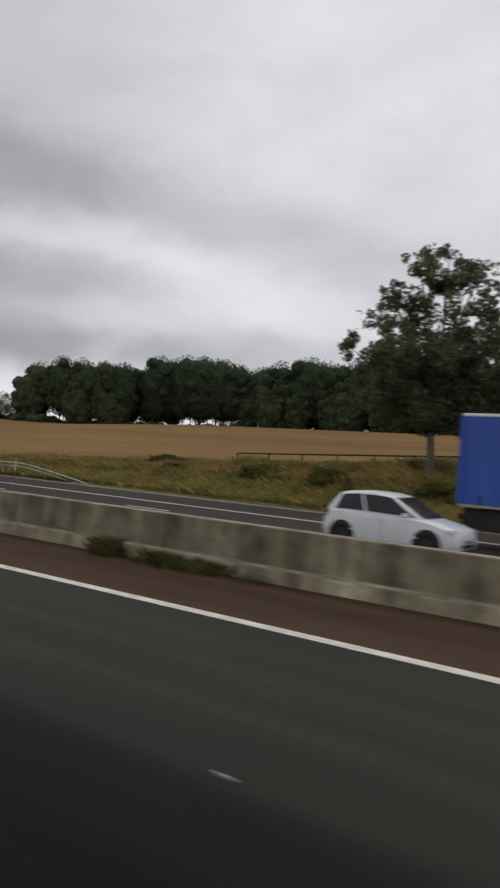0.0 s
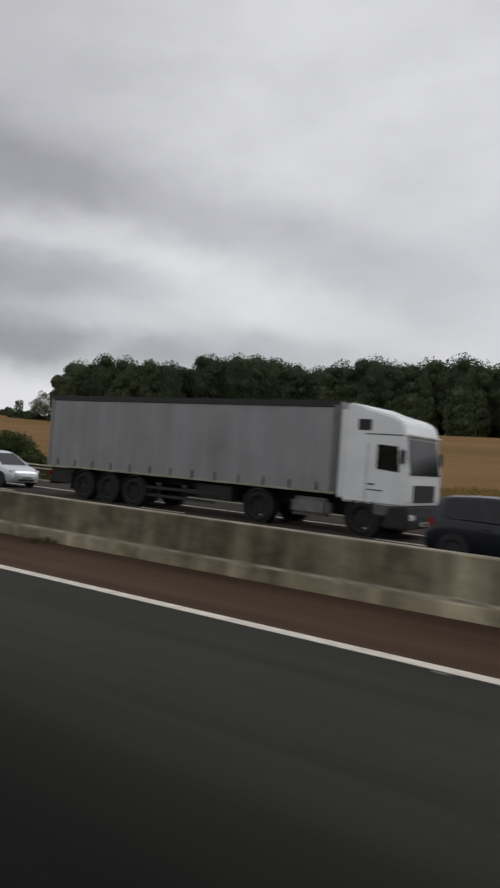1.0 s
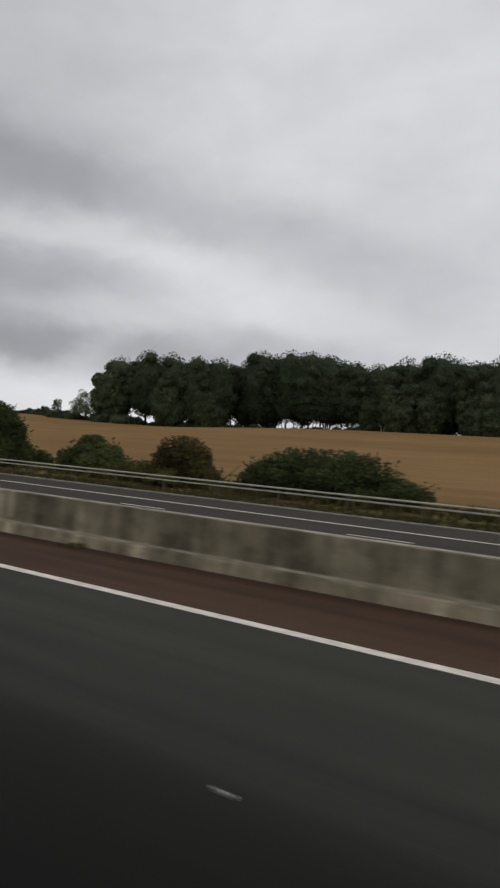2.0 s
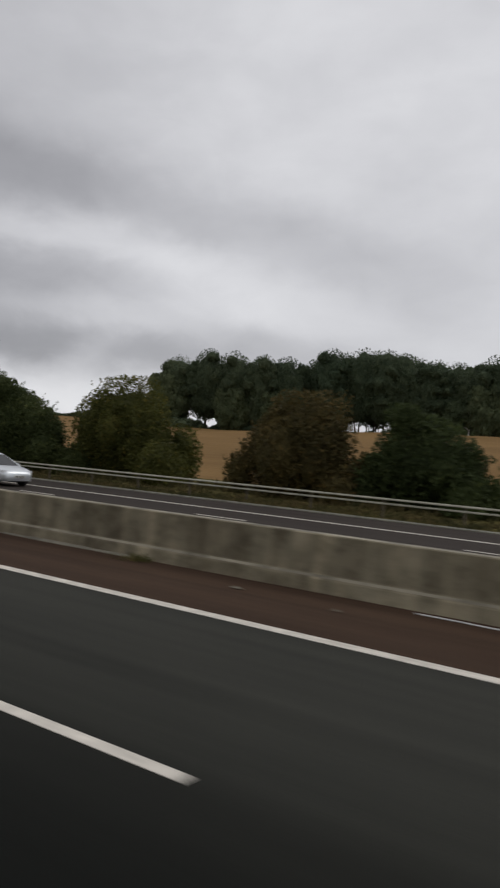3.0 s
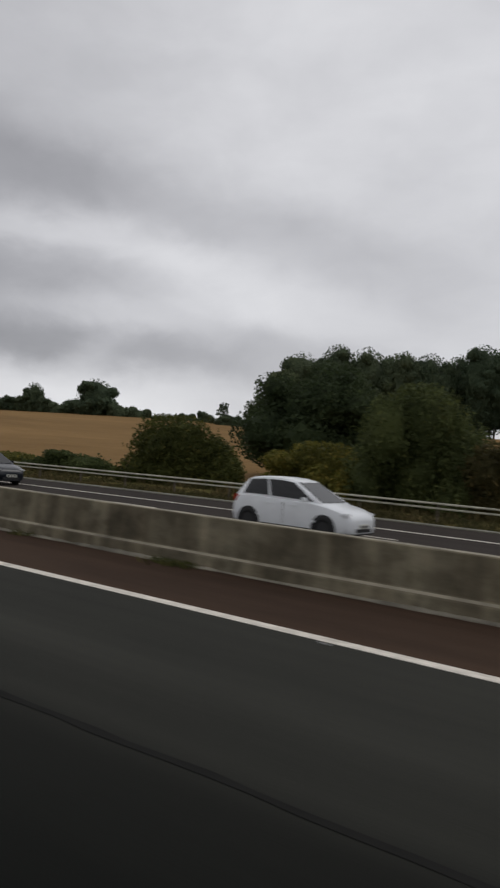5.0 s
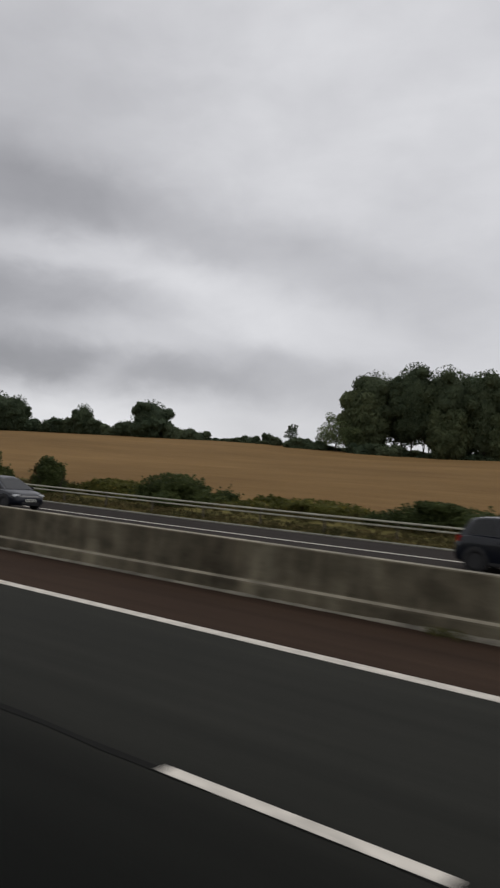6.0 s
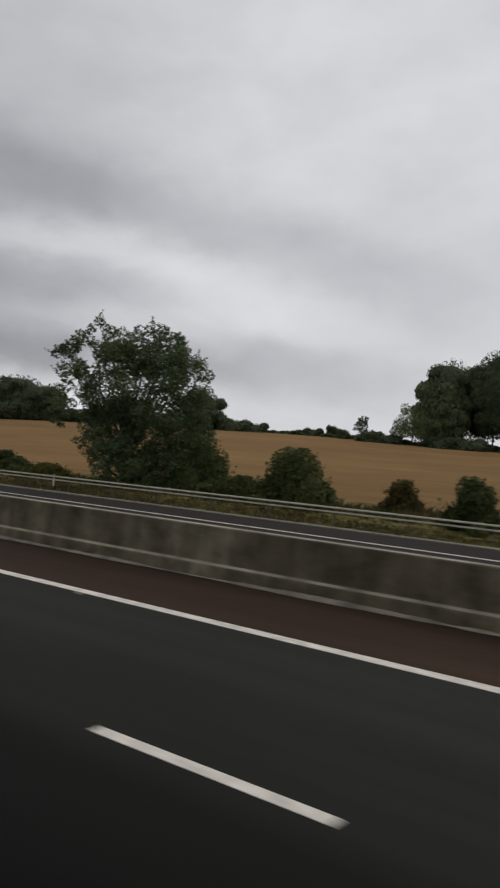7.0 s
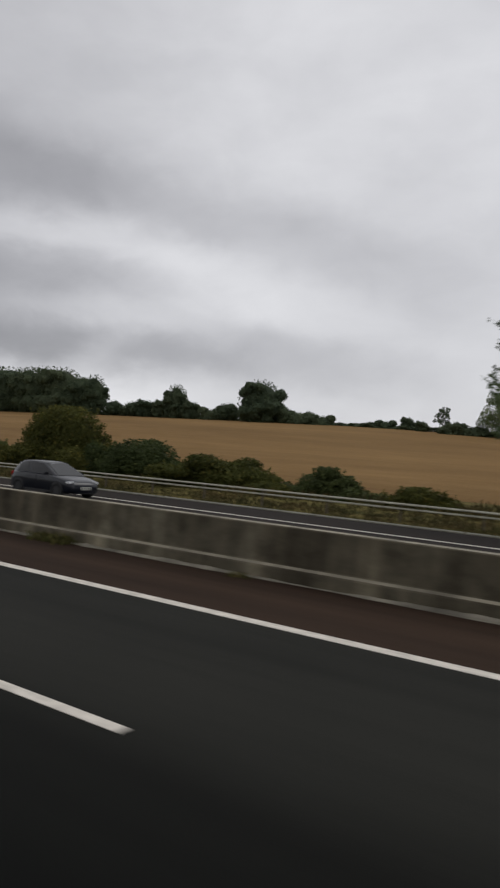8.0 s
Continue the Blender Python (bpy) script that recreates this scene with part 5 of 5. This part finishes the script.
def rail_top(x):
    """The beam's underside: level, then bent down into the ground at its end."""
    z = 0.51 + far_drop(x)
    u = max(0.0, (x - RAIL_END) / 5.2)
    return z - 0.70 * u ** 1.15


def beam(name, outline, xa, xb, n):
    v, f = [], []
    k = len(outline)
    for i in range(n + 1):
        x = xa + (xb - xa) * i / n
        for y, z in outline:
            v.append((x, RAIL_Y + y, z + rail_top(x)))
    for i in range(n):
        for j in range(k):
            f.append((i * k + j, i * k + (j + 1) % k, (i + 1) * k + (j + 1) % k, (i + 1) * k + j))
    f += [tuple(range(k))[::-1], tuple(n * k + j for j in range(k))]
    return raw(name, v, f, M_STEEL, guard)


x = RAIL_END + 5.2
beam("beam", TOP_BEAM, RAIL_END, x, 10)
beam("lower_beam", LOW_BEAM, RAIL_END, x, 10)
x = RAIL_END
while x > -300:
    beam("beam", TOP_BEAM, x - 3.2, x, 2)
    beam("lower_beam", LOW_BEAM, x - 3.2, x, 2)
    ob = part("post", box((x - 1.6, RAIL_Y + 0.056, 0.36 + far_drop(x)), (0.06, 0.1, 0.86), 0.008), M_POST, guard)
    x -= 3.2


def marker_post(x, y, h, label):
    p = new("marker_post")
    part("shaft", box((0, 0, h / 2 - 0.1), (0.09, 0.05, h + 0.2), 0.015), M_WHITEPL, p)
    part("reflector", box((0, -0.034, h - 0.22), (0.07, 0.012, 0.14), 0.003), M_AMBER, p)
    part("band", box((0, 0, h - 0.06), (0.096, 0.056, 0.06), 0.004), M_BLACK, p)
    p.location = (x, y, terrain(x, y))
    return tagged(p, label, "marker post", "marker posts on the verge")


marker_post(-35.8, 27.3, 0.98, "white plastic verge marker post with a reflector")
marker_post(-136.8, 27.3, 1.15, "white verge marker post by the hedge")
marker_post(-217.0, 27.3, 0.74, "short white verge marker post by a tree")

fence = new("fence")
tagged(fence, "dark wooden post and rail field fence", "fence")
FENCE_Y = 38.4
for i in range(20):
    xx = -28.2 + 2.4 * i
    zt = terrain(xx, FENCE_Y)
    part("post", box((xx, FENCE_Y, zt + 0.42), (0.07, 0.07, 1.15), 0.01), M_TIMBER, fence)
    zn = terrain(xx + 2.4, FENCE_Y)
    bm = bmesh.new()
    tube(bm, (xx, FENCE_Y - 0.08, zt + 0.95), (xx + 2.4, FENCE_Y - 0.08, zn + 0.95), 0.05, 0.05, 6)
    part("rail", bm, M_TIMBER, fence)

# ---- small things on the road ----
M_STUD = plain("stud housing", (0.11, 0.11, 0.10), 0.8)
stud = new("road_stud")
bm = bmesh.new()
bmesh.ops.create_cone(bm, cap_ends=True, segments=16, radius1=0.036, radius2=0.022, depth=0.014)
bmesh.ops.scale(bm, vec=(1.3, 1.0, 1.0), verts=bm.verts)
bmesh.ops.translate(bm, vec=(0, 0, 0.012), verts=bm.verts)
part("housing", bm, M_STUD, stud)
for s in (-1, 1):
    part("reflector", box((s * 0.046, 0, 0.012), (0.010, 0.034, 0.010), 0.002), M_LAMP, stud)
tagged(stud, "worn metal road stud between lane dashes", "road stud", "road studs")
stud.location = (DASH_START + 5.75, lane_y(0), 0)
for k in range(-14, 3):
    if k:
        copy_thing(stud, pose(DASH_START + 5.75 + 18 * k, lane_y(DASH_START + 18 * k), 0))
    tagged(copy_thing(stud, pose(-30.4 + 18 * k + 18, EDGE_Y - 0.2, 0)), "worn road stud beside the white edge line")


def cable(x0, x1, y0, seed):
    rng = np.random.default_rng(seed)
    bm = bmesh.new()
    n = max(3, int((x1 - x0) / 0.3))
    pts = [Vector((x0 + (x1 - x0) * i / n, y0 + 0.02 * rng.normal(), 0.008 + 0.004 * abs(rng.normal()))) for i in range(n + 1)]
    for a, b in zip(pts, pts[1:]):
        tube(bm, a, b, 0.011, 0.011, 6)
    return tagged(obj("cable", bm, M_WHITEPL), "loose pale cable lying on the red-brown strip", "cable")


cable(-88.4, -87.1, 10.02, 1)
cable(-104.3, -102.7, 10.03, 2)
cable(-100.3, -99.0, 9.95, 3)


def scrap(x, y, size, turn, seed):
    rng = np.random.default_rng(seed)
    bm = bmesh.new()
    ring = [bm.verts.new((math.cos(a) * size * (0.6 + 0.5 * rng.random()), math.sin(a) * size * 0.4 * (0.6 + 0.5 * rng.random()), 0.012 + 0.012 * rng.random())) for a in np.linspace(0, 5.6, 8)]
    top = bm.verts.new((0, 0, 0.05))
    for i in range(8):
        bm.faces.new((ring[i], ring[(i + 1) % 8], top))
    bm.faces.new(ring[::-1])
    ob = obj("litter", bm, M_WORN)
    ob.matrix_world = pose(x, y, 0, 0, 0, turn)
    return tagged(ob, "scrap of pale litter on the red-brown strip", "litter", "litter on the strip")


scrap(-91.03, 9.35, 0.13, 10, 1)
scrap(-89.2, 9.15, 0.07, 40, 2)
scrap(-106.6, 8.6, 0.06, 20, 3)


M_STRAW = tufts_mat("yellowed weed", [(0.0, (0.12, 0.10, 0.03)), (0.5, (0.26, 0.20, 0.05)), (1.0, (0.40, 0.31, 0.09))])


def weed_clump(x, length, seed, n, height, y=10.16, label="green weeds growing at the foot of the barrier", material=M_WEED):
    return tufts("weeds", seed, n, (x - length / 2, x + length / 2, y - 0.18, y + 0.1), height, material, label, 0.018, 0.5, 6)


weed_clump(-8.3, 1.7, 51, 150, 0.2)
weed_clump(-10.2, 0.4, 52, 60, 0.28)
weed_clump(-131.4, 1.3, 53, 80, 0.18)
weed_clump(-105.9, 0.6, 54, 30, 0.16)
weed_clump(-221.5, 0.9, 55, 50, 0.16)
weed_clump(-204.5, 0.16, 56, 20, 0.11, label="yellowed weed at the foot of the barrier", material=M_STRAW)
weed_clump(-143.0, 0.8, 57, 40, 0.14)
for k in range(16):
    weed_clump(-235 + 15.3 * k + 4 * math.sin(k * 7.1), 0.4, 70 + k, 12, 0.1, label="small weeds in the joint below the barrier")
